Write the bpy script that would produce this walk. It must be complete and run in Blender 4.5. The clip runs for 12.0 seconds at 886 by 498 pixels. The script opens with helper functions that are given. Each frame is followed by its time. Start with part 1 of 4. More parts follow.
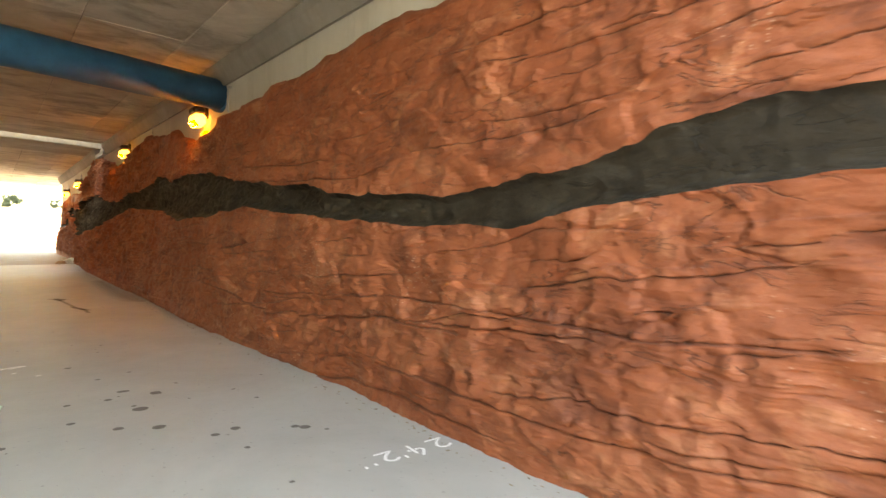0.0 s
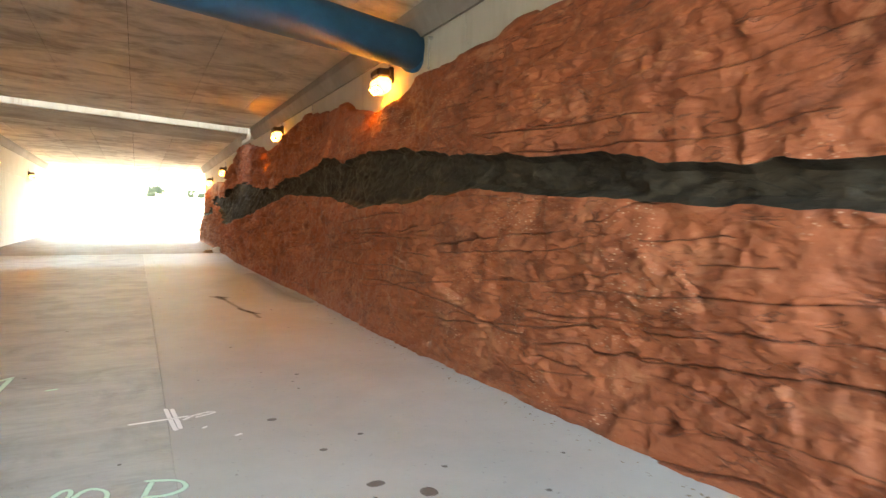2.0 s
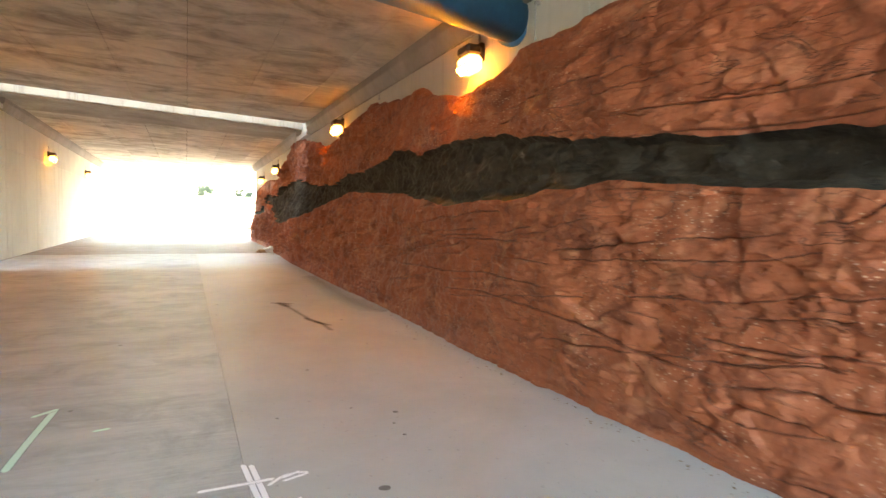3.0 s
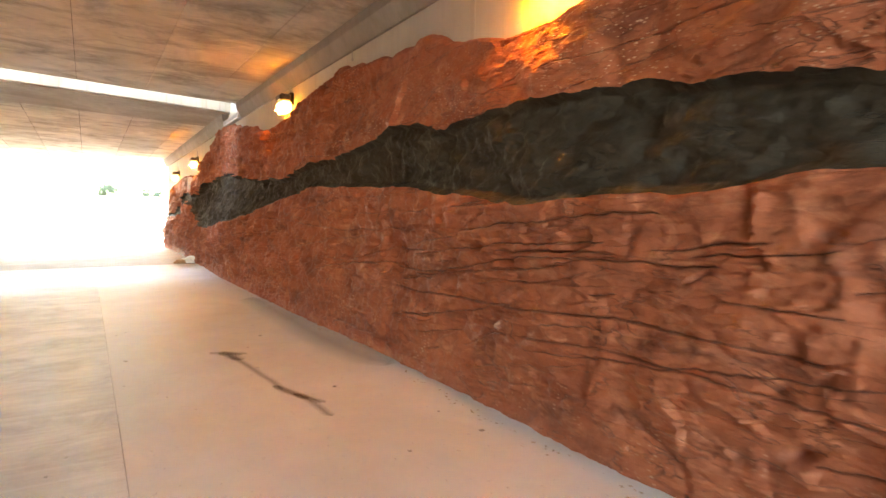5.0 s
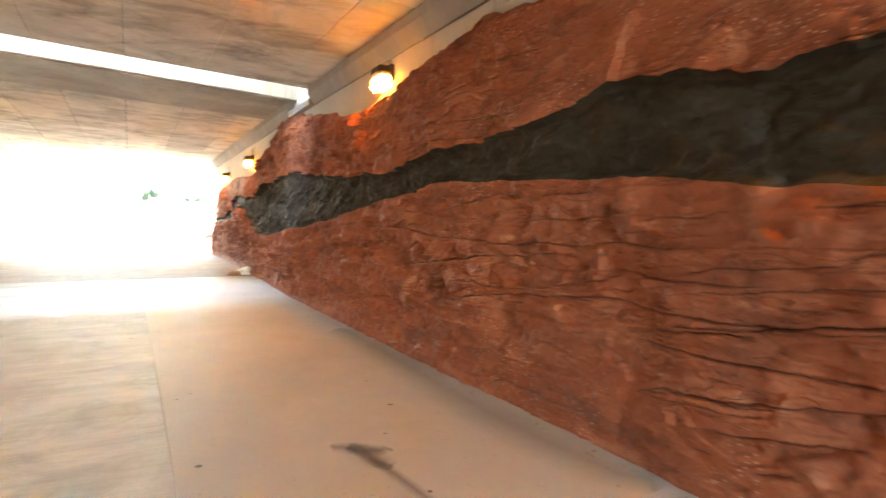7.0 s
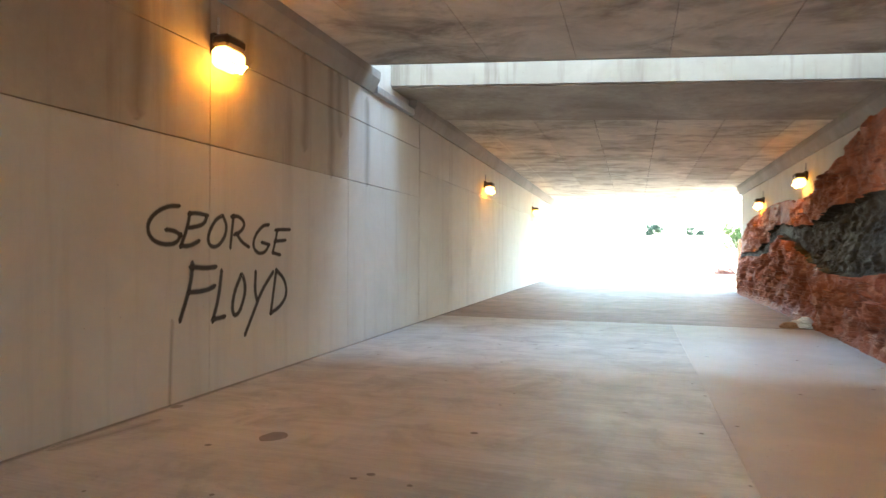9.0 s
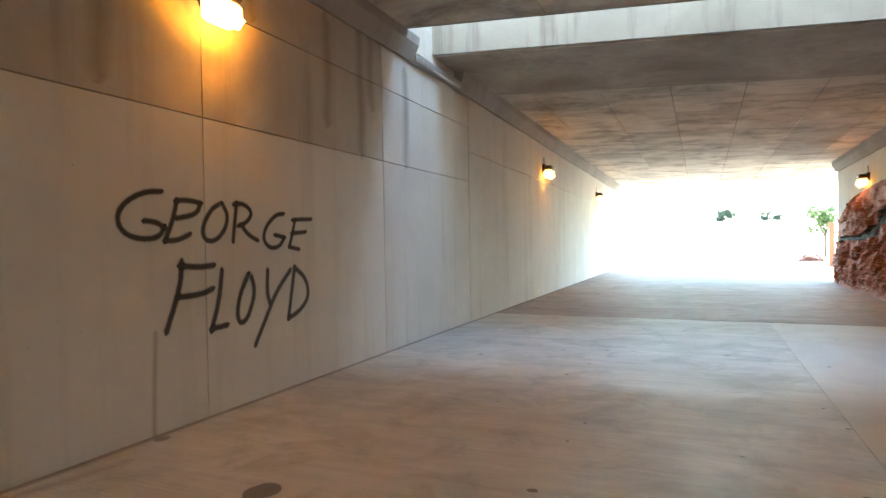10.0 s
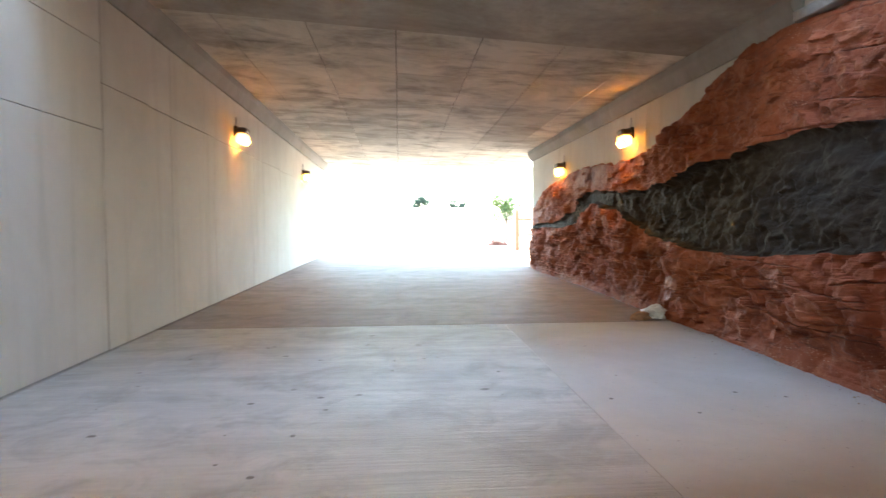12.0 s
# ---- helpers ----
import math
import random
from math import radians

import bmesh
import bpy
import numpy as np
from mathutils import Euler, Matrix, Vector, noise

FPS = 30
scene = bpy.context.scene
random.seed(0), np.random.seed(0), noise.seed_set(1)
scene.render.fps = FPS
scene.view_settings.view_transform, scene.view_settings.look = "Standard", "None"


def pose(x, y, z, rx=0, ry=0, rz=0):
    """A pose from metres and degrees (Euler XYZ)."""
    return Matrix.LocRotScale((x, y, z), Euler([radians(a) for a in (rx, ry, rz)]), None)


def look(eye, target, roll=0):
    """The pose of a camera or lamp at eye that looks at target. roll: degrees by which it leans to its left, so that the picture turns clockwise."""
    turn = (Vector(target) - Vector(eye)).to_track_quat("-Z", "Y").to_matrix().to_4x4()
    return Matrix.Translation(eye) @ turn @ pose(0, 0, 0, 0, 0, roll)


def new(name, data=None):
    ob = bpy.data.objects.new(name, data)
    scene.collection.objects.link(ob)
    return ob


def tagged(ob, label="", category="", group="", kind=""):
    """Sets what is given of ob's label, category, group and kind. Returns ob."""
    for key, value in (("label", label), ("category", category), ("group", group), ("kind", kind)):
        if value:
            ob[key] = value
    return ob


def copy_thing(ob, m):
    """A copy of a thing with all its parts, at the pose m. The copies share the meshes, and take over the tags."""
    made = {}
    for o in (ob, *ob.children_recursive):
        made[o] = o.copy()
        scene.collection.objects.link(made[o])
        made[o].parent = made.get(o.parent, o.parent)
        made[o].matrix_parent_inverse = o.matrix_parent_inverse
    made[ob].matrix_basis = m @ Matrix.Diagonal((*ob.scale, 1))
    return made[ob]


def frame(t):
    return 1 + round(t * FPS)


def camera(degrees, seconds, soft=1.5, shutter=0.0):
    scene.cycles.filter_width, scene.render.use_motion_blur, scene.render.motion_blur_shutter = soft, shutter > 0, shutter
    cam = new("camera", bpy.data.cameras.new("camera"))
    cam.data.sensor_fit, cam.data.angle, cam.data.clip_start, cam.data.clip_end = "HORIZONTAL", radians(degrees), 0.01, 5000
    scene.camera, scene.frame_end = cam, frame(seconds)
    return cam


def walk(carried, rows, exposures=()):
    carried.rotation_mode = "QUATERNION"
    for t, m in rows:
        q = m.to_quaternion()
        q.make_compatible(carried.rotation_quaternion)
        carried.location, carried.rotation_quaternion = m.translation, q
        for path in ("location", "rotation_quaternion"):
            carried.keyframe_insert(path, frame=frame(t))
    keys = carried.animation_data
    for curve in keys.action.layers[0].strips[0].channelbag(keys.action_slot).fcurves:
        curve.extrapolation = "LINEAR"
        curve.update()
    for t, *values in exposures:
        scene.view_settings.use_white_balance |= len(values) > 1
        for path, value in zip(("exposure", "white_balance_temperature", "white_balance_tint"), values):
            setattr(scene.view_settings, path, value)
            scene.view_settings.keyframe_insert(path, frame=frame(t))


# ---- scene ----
# ---- camera and walk ----
cam = camera(73.75, 12.0, soft=1.4, shutter=0.3)
PATH = [
    (0.0, 0.265, -0.127, 1.405, 87.98, -0.67, -37.50),
    (0.5, 0.220, 0.583, 1.410, 88.06, -1.76, -34.92),
    (1.0, 0.146, 1.308, 1.406, 87.94, -1.98, -31.51),
    (1.5, 0.086, 1.981, 1.397, 87.06, -1.33, -29.16),
    (2.0, 0.057, 2.596, 1.394, 86.78, -0.82, -27.37),
    (2.5, 0.020, 3.207, 1.379, 86.57, -0.85, -25.12),
    (3.0, -0.050, 3.843, 1.375, 86.67, -0.96, -23.42),
    (3.2, -0.060, 4.098, 1.379, 87.46, -0.89, -22.73),
    (4.8, 0.067, 6.477, 1.406, 85.64, -0.10, -30.09),
    (5.0, 0.080, 6.771, 1.412, 86.53, -0.22, -31.04),
    (5.5, 0.093, 7.500, 1.413, 87.37, 0.94, -31.54),
    (6.0, 0.077, 8.220, 1.408, 88.44, 1.73, -33.05),
    (6.5, 0.043, 8.905, 1.400, 88.45, 1.02, -32.93),
    (7.0, 0.027, 9.538, 1.396, 87.18, -0.69, -27.92),
    (7.5, -0.019, 10.119, 1.421, 88.03, 1.52, -12.03),
    (7.6, -0.037, 10.238, 1.424, 88.80, 2.02, -8.45),
    (7.7, -0.063, 10.364, 1.424, 89.21, 2.50, -5.45),
    (9.3, -0.562, 12.532, 1.408, 90.09, -0.44, 19.88),
    (9.5, -0.613, 12.771, 1.402, 90.10, -0.04, 20.73),
    (10.0, -0.761, 13.369, 1.394, 89.33, 0.98, 23.67),
    (10.5, -0.898, 14.005, 1.400, 89.19, 1.63, 25.78),
    (11.0, -1.034, 14.698, 1.409, 88.54, 1.72, 19.03),
    (11.5, -1.132, 15.447, 1.411, 87.77, 0.21, 5.88),
    (12.0, -1.223, 16.173, 1.412, 87.41, 0.23, -4.26),
]

walk(cam, [(t, pose(x, y, z, rx, ry, rz)) for t, x, y, z, rx, ry, rz in PATH],
     exposures=[(0.0, 4.4, 12000, 6), (1.0, 4.7, 10400, 5), (2.0, 4.95, 9000, 3), (3.0, 5.1, 8300, 2), (5.0, 5.6, 8300, 5), (6.5, 5.75, 8000, 3),
                (7.5, 5.45, 6900, -4), (9.5, 4.46, 6350, -4), (10.5, 4.36, 6250, -5), (11.3, 4.38, 6350, -2), (12.0, 4.43, 6450, 1)])

# ---- sky and sun ----
world = bpy.data.worlds.new("world")
scene.world = world
world.use_nodes = True
_wt = world.node_tree
_sky = _wt.nodes.new("ShaderNodeTexSky")
_sky.sky_type, _sky.sun_disc = "NISHITA", False
SUN_EL, SUN_AZ = radians(60), radians(20)
_sky.sun_elevation, _sky.sun_rotation = SUN_EL, SUN_AZ
_wt.links.new(_sky.outputs[0], _wt.nodes["Background"].inputs[0])
_wt.nodes["Background"].inputs[1].default_value = 0.15
sun = new("sun", bpy.data.lights.new("sun", "SUN"))
sun.data.energy, sun.data.angle, sun.data.color = 2.0, radians(0.5), (1.0, 0.95, 0.87)
_sd = Vector((math.sin(SUN_AZ) * math.cos(SUN_EL), math.cos(SUN_AZ) * math.cos(SUN_EL), math.sin(SUN_EL)))
sun.matrix_world = look(_sd * 60, (0, 0, 0))

# ---- materials ----


class Mat:
    """A node material under construction."""

    def __init__(self, name, rough=0.85, metal=0.0):
        self.m = bpy.data.materials.new(name)
        self.m.use_nodes = True
        self.t = self.m.node_tree
        self.b = self.t.nodes["Principled BSDF"]
        self.b.inputs["Roughness"].default_value = rough
        self.b.inputs["Metallic"].default_value = metal
        self.geo = self.t.nodes.new("ShaderNodeNewGeometry")

    def node(self, kind, **inputs):
        n = self.t.nodes.new(kind)
        for k, v in inputs.items():
            self.put(n.inputs[k.replace("_", " ")], v)
        return n

    def put(self, socket, v):
        if isinstance(v, bpy.types.NodeSocket):
            self.t.links.new(v, socket)
        else:
            socket.default_value = v

    def where(self, sx=1.0, sy=1.0, sz=1.0, rot=(0, 0, 0)):
        n = self.t.nodes.new("ShaderNodeMapping")
        self.t.links.new(self.geo.outputs["Position"], n.inputs["Vector"])
        n.inputs["Scale"].default_value = (sx, sy, sz)
        n.inputs["Rotation"].default_value = rot
        return n.outputs[0]

    def noise(self, vec, scale, detail=5.0, rough=0.6, distort=0.0):
        n = self.node("ShaderNodeTexNoise", Vector=vec, Scale=scale, Detail=detail, Roughness=rough, Distortion=distort)
        return n.outputs["Fac"]

    def ramp(self, fac, *stops):
        n = self.node("ShaderNodeValToRGB", Fac=fac)
        e = n.color_ramp.elements
        while len(e) < len(stops):
            e.new(0.5)
        for el, (p, c) in zip(e, stops):
            el.position = p
            el.color = (*c, 1) if isinstance(c, tuple) else (c, c, c, 1)
        return n.outputs["Color"]

    def mix(self, fac, a, b, how="MIX"):
        n = self.t.nodes.new("ShaderNodeMix")
        n.data_type, n.blend_type = "RGBA", how
        self.put(n.inputs[0], fac)
        for s, v in ((n.inputs[6], a), (n.inputs[7], b)):
            self.put(s, (*v, 1) if isinstance(v, tuple) else v)
        return n.outputs[2]

    def math(self, op, a, b=0.0):
        n = self.t.nodes.new("ShaderNodeMath")
        n.operation = op
        self.put(n.inputs[0], a)
        self.put(n.inputs[1], b)
        return n.outputs[0]

    def bump(self, height, strength=0.3, dist=0.02):
        n = self.node("ShaderNodeBump", Height=height, Strength=strength, Distance=dist)
        if self.b.inputs["Normal"].is_linked:
            self.t.links.new(self.b.inputs["Normal"].links[0].from_socket, n.inputs["Normal"])
        self.t.links.new(n.outputs[0], self.b.inputs["Normal"])

    def base(self, c):
        self.put(self.b.inputs["Base Color"], (*c, 1) if isinstance(c, tuple) else c)

    def rough(self, r):
        self.put(self.b.inputs["Roughness"], r)


def concrete(name, light, dark, streaks=0.5, rough=0.85, stain=(0.16, 0.13, 0.1), per_piece=0.07):
    m = Mat(name, rough)
    p = m.where()
    c = m.mix(m.ramp(m.noise(p, 0.55, 6, 0.65, 0.6), (0.3, 0.0), (0.7, 1.0)), dark, light)
    c = m.mix(m.ramp(m.noise(p, 7.0, 6, 0.7), (0.35, 0.0), (0.75, 0.35)), c, dark)
    # water runs: noise pulled long down the wall
    run = m.noise(m.where(2.2, 2.2, 0.16), 1.6, 5, 0.65)
    c = m.mix(m.math("MULTIPLY", m.ramp(run, (0.52, 0.0), (0.72, 1.0)), streaks), c, stain)
    info = m.node("ShaderNodeObjectInfo").outputs["Random"]
    v = m.math("ADD", m.math("MULTIPLY", info, per_piece), 1.0 - per_piece)
    c = m.mix(1.0, c, m.node("ShaderNodeCombineColor", Red=v, Green=v, Blue=v).outputs[0], "MULTIPLY")
    pits = m.ramp(m.noise(p, 38.0, 2, 0.5), (0.2, 0.0), (0.25, 1.0))
    c = m.mix(m.math("SUBTRACT", 1.0, pits), c, m.mix(0.5, c, (0.05, 0.045, 0.04)))
    m.base(c)
    m.bump(m.noise(p, 60.0, 4), 0.25, 0.004)
    m.bump(pits, 0.4, 0.004)
    m.bump(m.noise(p, 3.0, 4), 0.2, 0.02)
    return m.m


MAT_WALL = concrete("wall_concrete", (0.57, 0.55, 0.495), (0.47, 0.445, 0.39), 0.3, stain=(0.3, 0.27, 0.22))
# upper panels: real stains, plus some amber lamplight put into the brown
MAT_WALL_DIRTY_AMBER = concrete("stained_lamplit_wall_concrete", (0.47, 0.43, 0.36), (0.32, 0.285, 0.23), 0.45, stain=(0.18, 0.15, 0.12))
MAT_DECK = concrete("pitted_deck_concrete", (0.5, 0.45, 0.37), (0.2, 0.175, 0.14), 0.3, per_piece=0.0)
MAT_FACE = concrete("deck_face_concrete", (0.46, 0.45, 0.42), (0.33, 0.32, 0.29), 0.7)
MAT_LEDGE = concrete("ledge_concrete", (0.34, 0.32, 0.29), (0.2, 0.19, 0.17), 0.3)


def ceiling_material():
    m = Mat("ceiling_concrete", 0.9)
    p = m.where()
    isl = m.geo.outputs["Random Per Island"]
    c = m.mix(m.ramp(m.noise(p, 0.9, 6, 0.7, 0.8), (0.3, 0.0), (0.7, 1.0)), (0.41, 0.37, 0.30), (0.70, 0.65, 0.56))
    c = m.mix(m.ramp(isl, (0.0, 0.55), (0.1, 0.4), (0.15, 0.1), (1.0, 0.0)), c, (0.24, 0.21, 0.17))
    blot = m.ramp(m.noise(m.where(1, 1.6, 1), 0.8, 8, 0.68, 0.5), (0.47, 0.0), (0.66, 0.8))
    c = m.mix(blot, c, (0.17, 0.15, 0.12))
    c = m.mix(m.ramp(m.noise(m.where(1, 9, 1), 5.0, 4, 0.6), (0.45, 0.0), (0.75, 0.16)), c, (0.48, 0.44, 0.37))
    m.base(c)
    m.bump(m.noise(p, 22.0, 5, 0.7), 0.35, 0.008)
    m.bump(m.noise(m.where(1, 12, 1), 4.0, 3), 0.25, 0.006)
    return m.m


MAT_CEIL = ceiling_material()


def floor_material(name, light, dark, ribs, gloss):
    m = Mat(name, 0.6)
    p = m.where()
    c = m.mix(m.ramp(m.noise(p, 0.5, 6, 0.65, 0.5), (0.32, 0.0), (0.68, 1.0)), dark, light)
    c = m.mix(m.ramp(m.noise(p, 5.0, 6, 0.7), (0.5, 0.0), (0.8, 0.4)), c, dark)
    c = m.mix(m.ramp(m.noise(p, 26.0, 3, 0.6), (0.66, 0.0), (0.72, 0.5)), c, (0.12, 0.11, 0.1))
    broom = m.noise(m.where(0.35, 14.0, 1.0), 3.0, 4, 0.6, 0.15)
    if ribs:
        c = m.mix(m.ramp(broom, (0.48, 0.0), (0.7, 0.55 * ribs)), c, light)
        m.bump(broom, 0.8 * ribs, 0.009)
        wide = m.noise(m.where(0.55, 4.2, 1.0), 2.2, 7, 0.72, 0.7)
        c = m.mix(m.ramp(wide, (0.52, 0.0), (0.68, 0.35)), c, tuple(min(0.75, v * 1.2) for v in light))
        c = m.mix(m.ramp(wide, (0.34, 0.2), (0.48, 0.0)), c, tuple(v * 0.8 for v in dark))
        c = m.mix(m.ramp(m.noise(p, 1.6, 7, 0.7, 0.8), (0.48, 0.0), (0.64, 0.6)), c, tuple(v * 0.75 for v in dark))
        m.bump(wide, 0.4 * ribs, 0.012)
        # uneven screed bands across the slab
        screed = m.noise(m.where(0.4, 2.4, 1.0), 1.2, 8, 0.72, 0.5)
        c = m.mix(m.ramp(screed, (0.34, 0.4), (0.5, 0.0)), c, tuple(v * 0.72 for v in dark))
        c = m.mix(m.ramp(screed, (0.54, 0.0), (0.7, 0.3)), c, tuple(min(0.75, v * 1.15) for v in light))
    m.base(c)
    m.rough(m.ramp(m.noise(p, 2.0, 5, 0.6), (0.3, gloss), (0.75, gloss + 0.25)))
    m.bump(m.noise(p, 90.0, 3), 0.15, 0.002)
    m.bump(m.noise(p, 1.1, 3), 0.15, 0.02)
    return m.m


MAT_FLOOR_SMOOTH = floor_material("trowelled_concrete", (0.5, 0.49, 0.46), (0.4, 0.39, 0.36), 0.0, 0.5)
MAT_FLOOR_BROOM = floor_material("broomed_concrete", (0.47, 0.46, 0.435), (0.33, 0.32, 0.3), 1.0, 0.5)
MAT_FLOOR_DARK = floor_material("dirty_broomed_concrete", (0.3, 0.262, 0.235), (0.2, 0.172, 0.155), 1.0, 0.56)


def rock_material(name, tones, crack_dark, band):
    m = Mat(name, 0.78)
    p = m.where()
    a, b, d, e = tones
    # sprayed stain in broad clouds, then washed-out high spots and darker runs
    c = m.mix(m.ramp(m.noise(p, 0.9, 6, 0.6, 0.8), (0.38, 0.0), (0.62, 1.0)), a, b)
    c = m.mix(m.ramp(m.noise(m.where(1, 0.7, 1.9, (0.12, 0, 0)), 1.9, 6, 0.62, 0.6), (0.5, 0.0), (0.66, 0.72)), c, d)
    c = m.mix(m.ramp(m.noise(m.where(1, 0.8, 1.7, (0.1, 0, 0)), 2.3, 7, 0.66, 1.0), (0.53, 0.0), (0.7, 0.75)), c, e)
    c = m.mix(m.ramp(m.noise(p, 13.0, 5, 0.66), (0.5, 0.0), (0.72, 0.28)), c, d)
    c = m.mix(m.ramp(m.noise(p, 21.0, 4, 0.6), (0.55, 0.0), (0.72, 0.22)), c, e)
    # thin wandering hairline cracks, darkened in the colour as a groove would be
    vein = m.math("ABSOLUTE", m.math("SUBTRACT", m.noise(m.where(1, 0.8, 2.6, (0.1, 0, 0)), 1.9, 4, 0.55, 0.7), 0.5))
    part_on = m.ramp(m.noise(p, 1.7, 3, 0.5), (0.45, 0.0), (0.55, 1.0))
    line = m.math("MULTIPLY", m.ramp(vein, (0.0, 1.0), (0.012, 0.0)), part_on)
    c = m.mix(m.math("MULTIPLY", line, 0.6), c, crack_dark)
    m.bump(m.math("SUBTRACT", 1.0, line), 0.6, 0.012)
    # groove shade of the open bed joints, painted as a dark line
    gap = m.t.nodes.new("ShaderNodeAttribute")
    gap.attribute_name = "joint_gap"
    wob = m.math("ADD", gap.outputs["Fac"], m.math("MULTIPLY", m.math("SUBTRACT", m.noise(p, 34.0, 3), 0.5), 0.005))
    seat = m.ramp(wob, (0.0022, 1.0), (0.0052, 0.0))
    c = m.mix(m.math("MULTIPLY", seat, 0.92), c, crack_dark)
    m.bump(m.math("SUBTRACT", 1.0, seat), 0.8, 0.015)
    if not band:
        # scattered pale mineral flecks in drifts
        fleck = m.node("ShaderNodeTexVoronoi", Vector=m.where(1, 0.55, 1.5), Scale=30.0, Randomness=1.0).outputs["Distance"]
        drift = m.ramp(m.noise(p, 0.9, 4, 0.6), (0.53, 0.0), (0.62, 1.0))
        f = m.math("MULTIPLY", m.ramp(fleck, (0.16, 1.0), (0.26, 0.0)), drift)
        c = m.mix(m.math("MULTIPLY", f, 0.55), c, (0.66, 0.42, 0.3))
        m.bump(f, 0.3, 0.004)
    if band:
        m.b.inputs["Specular IOR Level"].default_value = 0.3
        m.bump(m.noise(m.where(1, 0.8, 1.3), 4.5, 4, 0.5, 1.6), 0.5, 0.05)
    m.base(c)
    m.rough(m.ramp(m.noise(p, 6.0, 4), (0.3, 0.66 if band else 0.6), (0.7, 0.88 if band else 0.85)))
    m.bump(m.noise(p, 60.0, 5, 0.65), 0.35, 0.006)
    m.bump(m.noise(m.where(1, 0.8, 1.3), 8.0, 6, 0.6, 0.0), 0.45, 0.03)
    m.bump(m.noise(m.where(1, 1.1, 1.0), 2.6, 6, 0.55, 0.0), 0.42, 0.07)
    return m.m


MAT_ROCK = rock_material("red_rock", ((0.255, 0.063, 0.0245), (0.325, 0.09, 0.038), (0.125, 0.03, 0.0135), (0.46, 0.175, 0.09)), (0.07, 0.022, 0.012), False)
MAT_BAND = rock_material("dark_seam_rock", ((0.023, 0.016, 0.0095), (0.037, 0.027, 0.017), (0.0115, 0.0085, 0.006), (0.054, 0.045, 0.034)), (0.012, 0.011, 0.01), True)


def plain(name, colour, rough=0.6, metal=0.0, vary=0.25, scale=9.0, bump=0.2):
    m = Mat(name, rough, metal)
    p = m.where()
    dark = tuple(v * (1 - vary) for v in colour)
    m.base(m.mix(m.ramp(m.noise(p, scale, 6, 0.65), (0.35, 0.0), (0.7, 1.0)), dark, colour))
    m.bump(m.noise(p, scale * 6, 4), bump, 0.003)
    return m.m


MAT_PIPE = plain("blue_pipe_paint", (0.016, 0.13, 0.28), 0.6, 0.0, 0.35, 3.0, 0.08)
MAT_STEEL = plain("galvanised_steel", (0.42, 0.42, 0.42), 0.45, 0.7)
MAT_HOUSING = plain("bronze_housing", (0.05, 0.035, 0.025), 0.5, 0.3)
MAT_BAG = plain("white_plastic", (0.75, 0.73, 0.7), 0.4, 0.0, 0.1)
MAT_CARD = plain("brown_cardboard", (0.36, 0.2, 0.1), 0.85)
MAT_TIN = plain("cream_wrapper", (0.7, 0.62, 0.45), 0.5)
MAT_STAIN = plain("dark_oil_stain", (0.14, 0.125, 0.11), 0.5, 0.0, 0.4, 14.0)
MAT_WET = plain("damp_stain", (0.13, 0.105, 0.085), 0.35, 0.0, 0.3, 9.0)
MAT_GROUND = plain("pale_sandy_ground", (0.36, 0.27, 0.19), 0.95, 0.0, 0.25, 0.8)
MAT_LEAF = plain("bush_leaves", (0.09, 0.15, 0.03), 0.6, 0.0, 0.4)
MAT_FAR_LEAF = plain("far_tree_leaves", (0.05, 0.085, 0.05), 0.7, 0.0, 0.4)
MAT_BARK = plain("tree_bark", (0.12, 0.08, 0.055), 0.9)
MAT_POST = plain("red_timber", (0.36, 0.13, 0.06), 0.8)
MAT_LITTER = plain("dry_leaf_litter", (0.44, 0.35, 0.24), 0.9, 0.0, 0.6)
MAT_BACK = plain("joint_filler", (0.1, 0.09, 0.08), 0.95)


def lamp_glass(name, colour, power):
    m = Mat(name, 0.3)
    m.b.inputs["Base Color"].default_value = (0.9, 0.6, 0.3, 1)
    m.b.inputs["Emission Color"].default_value = (*colour, 1)
    m.b.inputs["Emission Strength"].default_value = power
    return m.m


MAT_LAMP = lamp_glass("lamp_glass", (1.0, 0.38, 0.07), 0.7)
MAT_LENS = lamp_glass("lamp_lens", (1.0, 0.33, 0.028), 80.0)


def spray(name, colour, alpha, soft):
    """Paint whose edge thins out across the stroke (UV v runs from 0 to 1 over its width)."""
    m = Mat(name, 0.75)
    uv = m.node("ShaderNodeUVMap").outputs[0]
    v = m.node("ShaderNodeSeparateXYZ", Vector=uv).outputs[1]
    edge = m.math("SUBTRACT", 1.0, m.math("MULTIPLY", m.math("ABSOLUTE", m.math("SUBTRACT", v, 0.5)), 2.0))
    n = m.noise(m.where(), 45.0, 4, 0.7)
    a = m.math("ADD", edge, m.math("MULTIPLY", m.math("SUBTRACT", n, 0.5), 0.6))
    m.base(colour)
    m.put(m.b.inputs["Alpha"], m.math("MULTIPLY", m.ramp(a, (0.02, 0.0), (soft, 1.0)), alpha))
    return m.m


MAT_SPRAY = spray("black_spray_paint", (0.012, 0.012, 0.012), 0.97, 0.6)
MAT_GREEN = spray("green_marking_paint", (0.72, 0.97, 0.8), 0.85, 0.45)
MAT_WHITE = spray("white_marking_paint", (0.92, 0.91, 0.9), 1.0, 0.35)
MAT_CHALK = spray("faint_chalk", (0.8, 0.78, 0.75), 0.5, 0.8)
MAT_DAMP = spray("damp_streak", (0.13, 0.11, 0.09), 0.5, 1.0)
MAT_FOOT_DARK = spray("wall_foot_dark", (0.12, 0.1, 0.08), 0.5, 1.0)
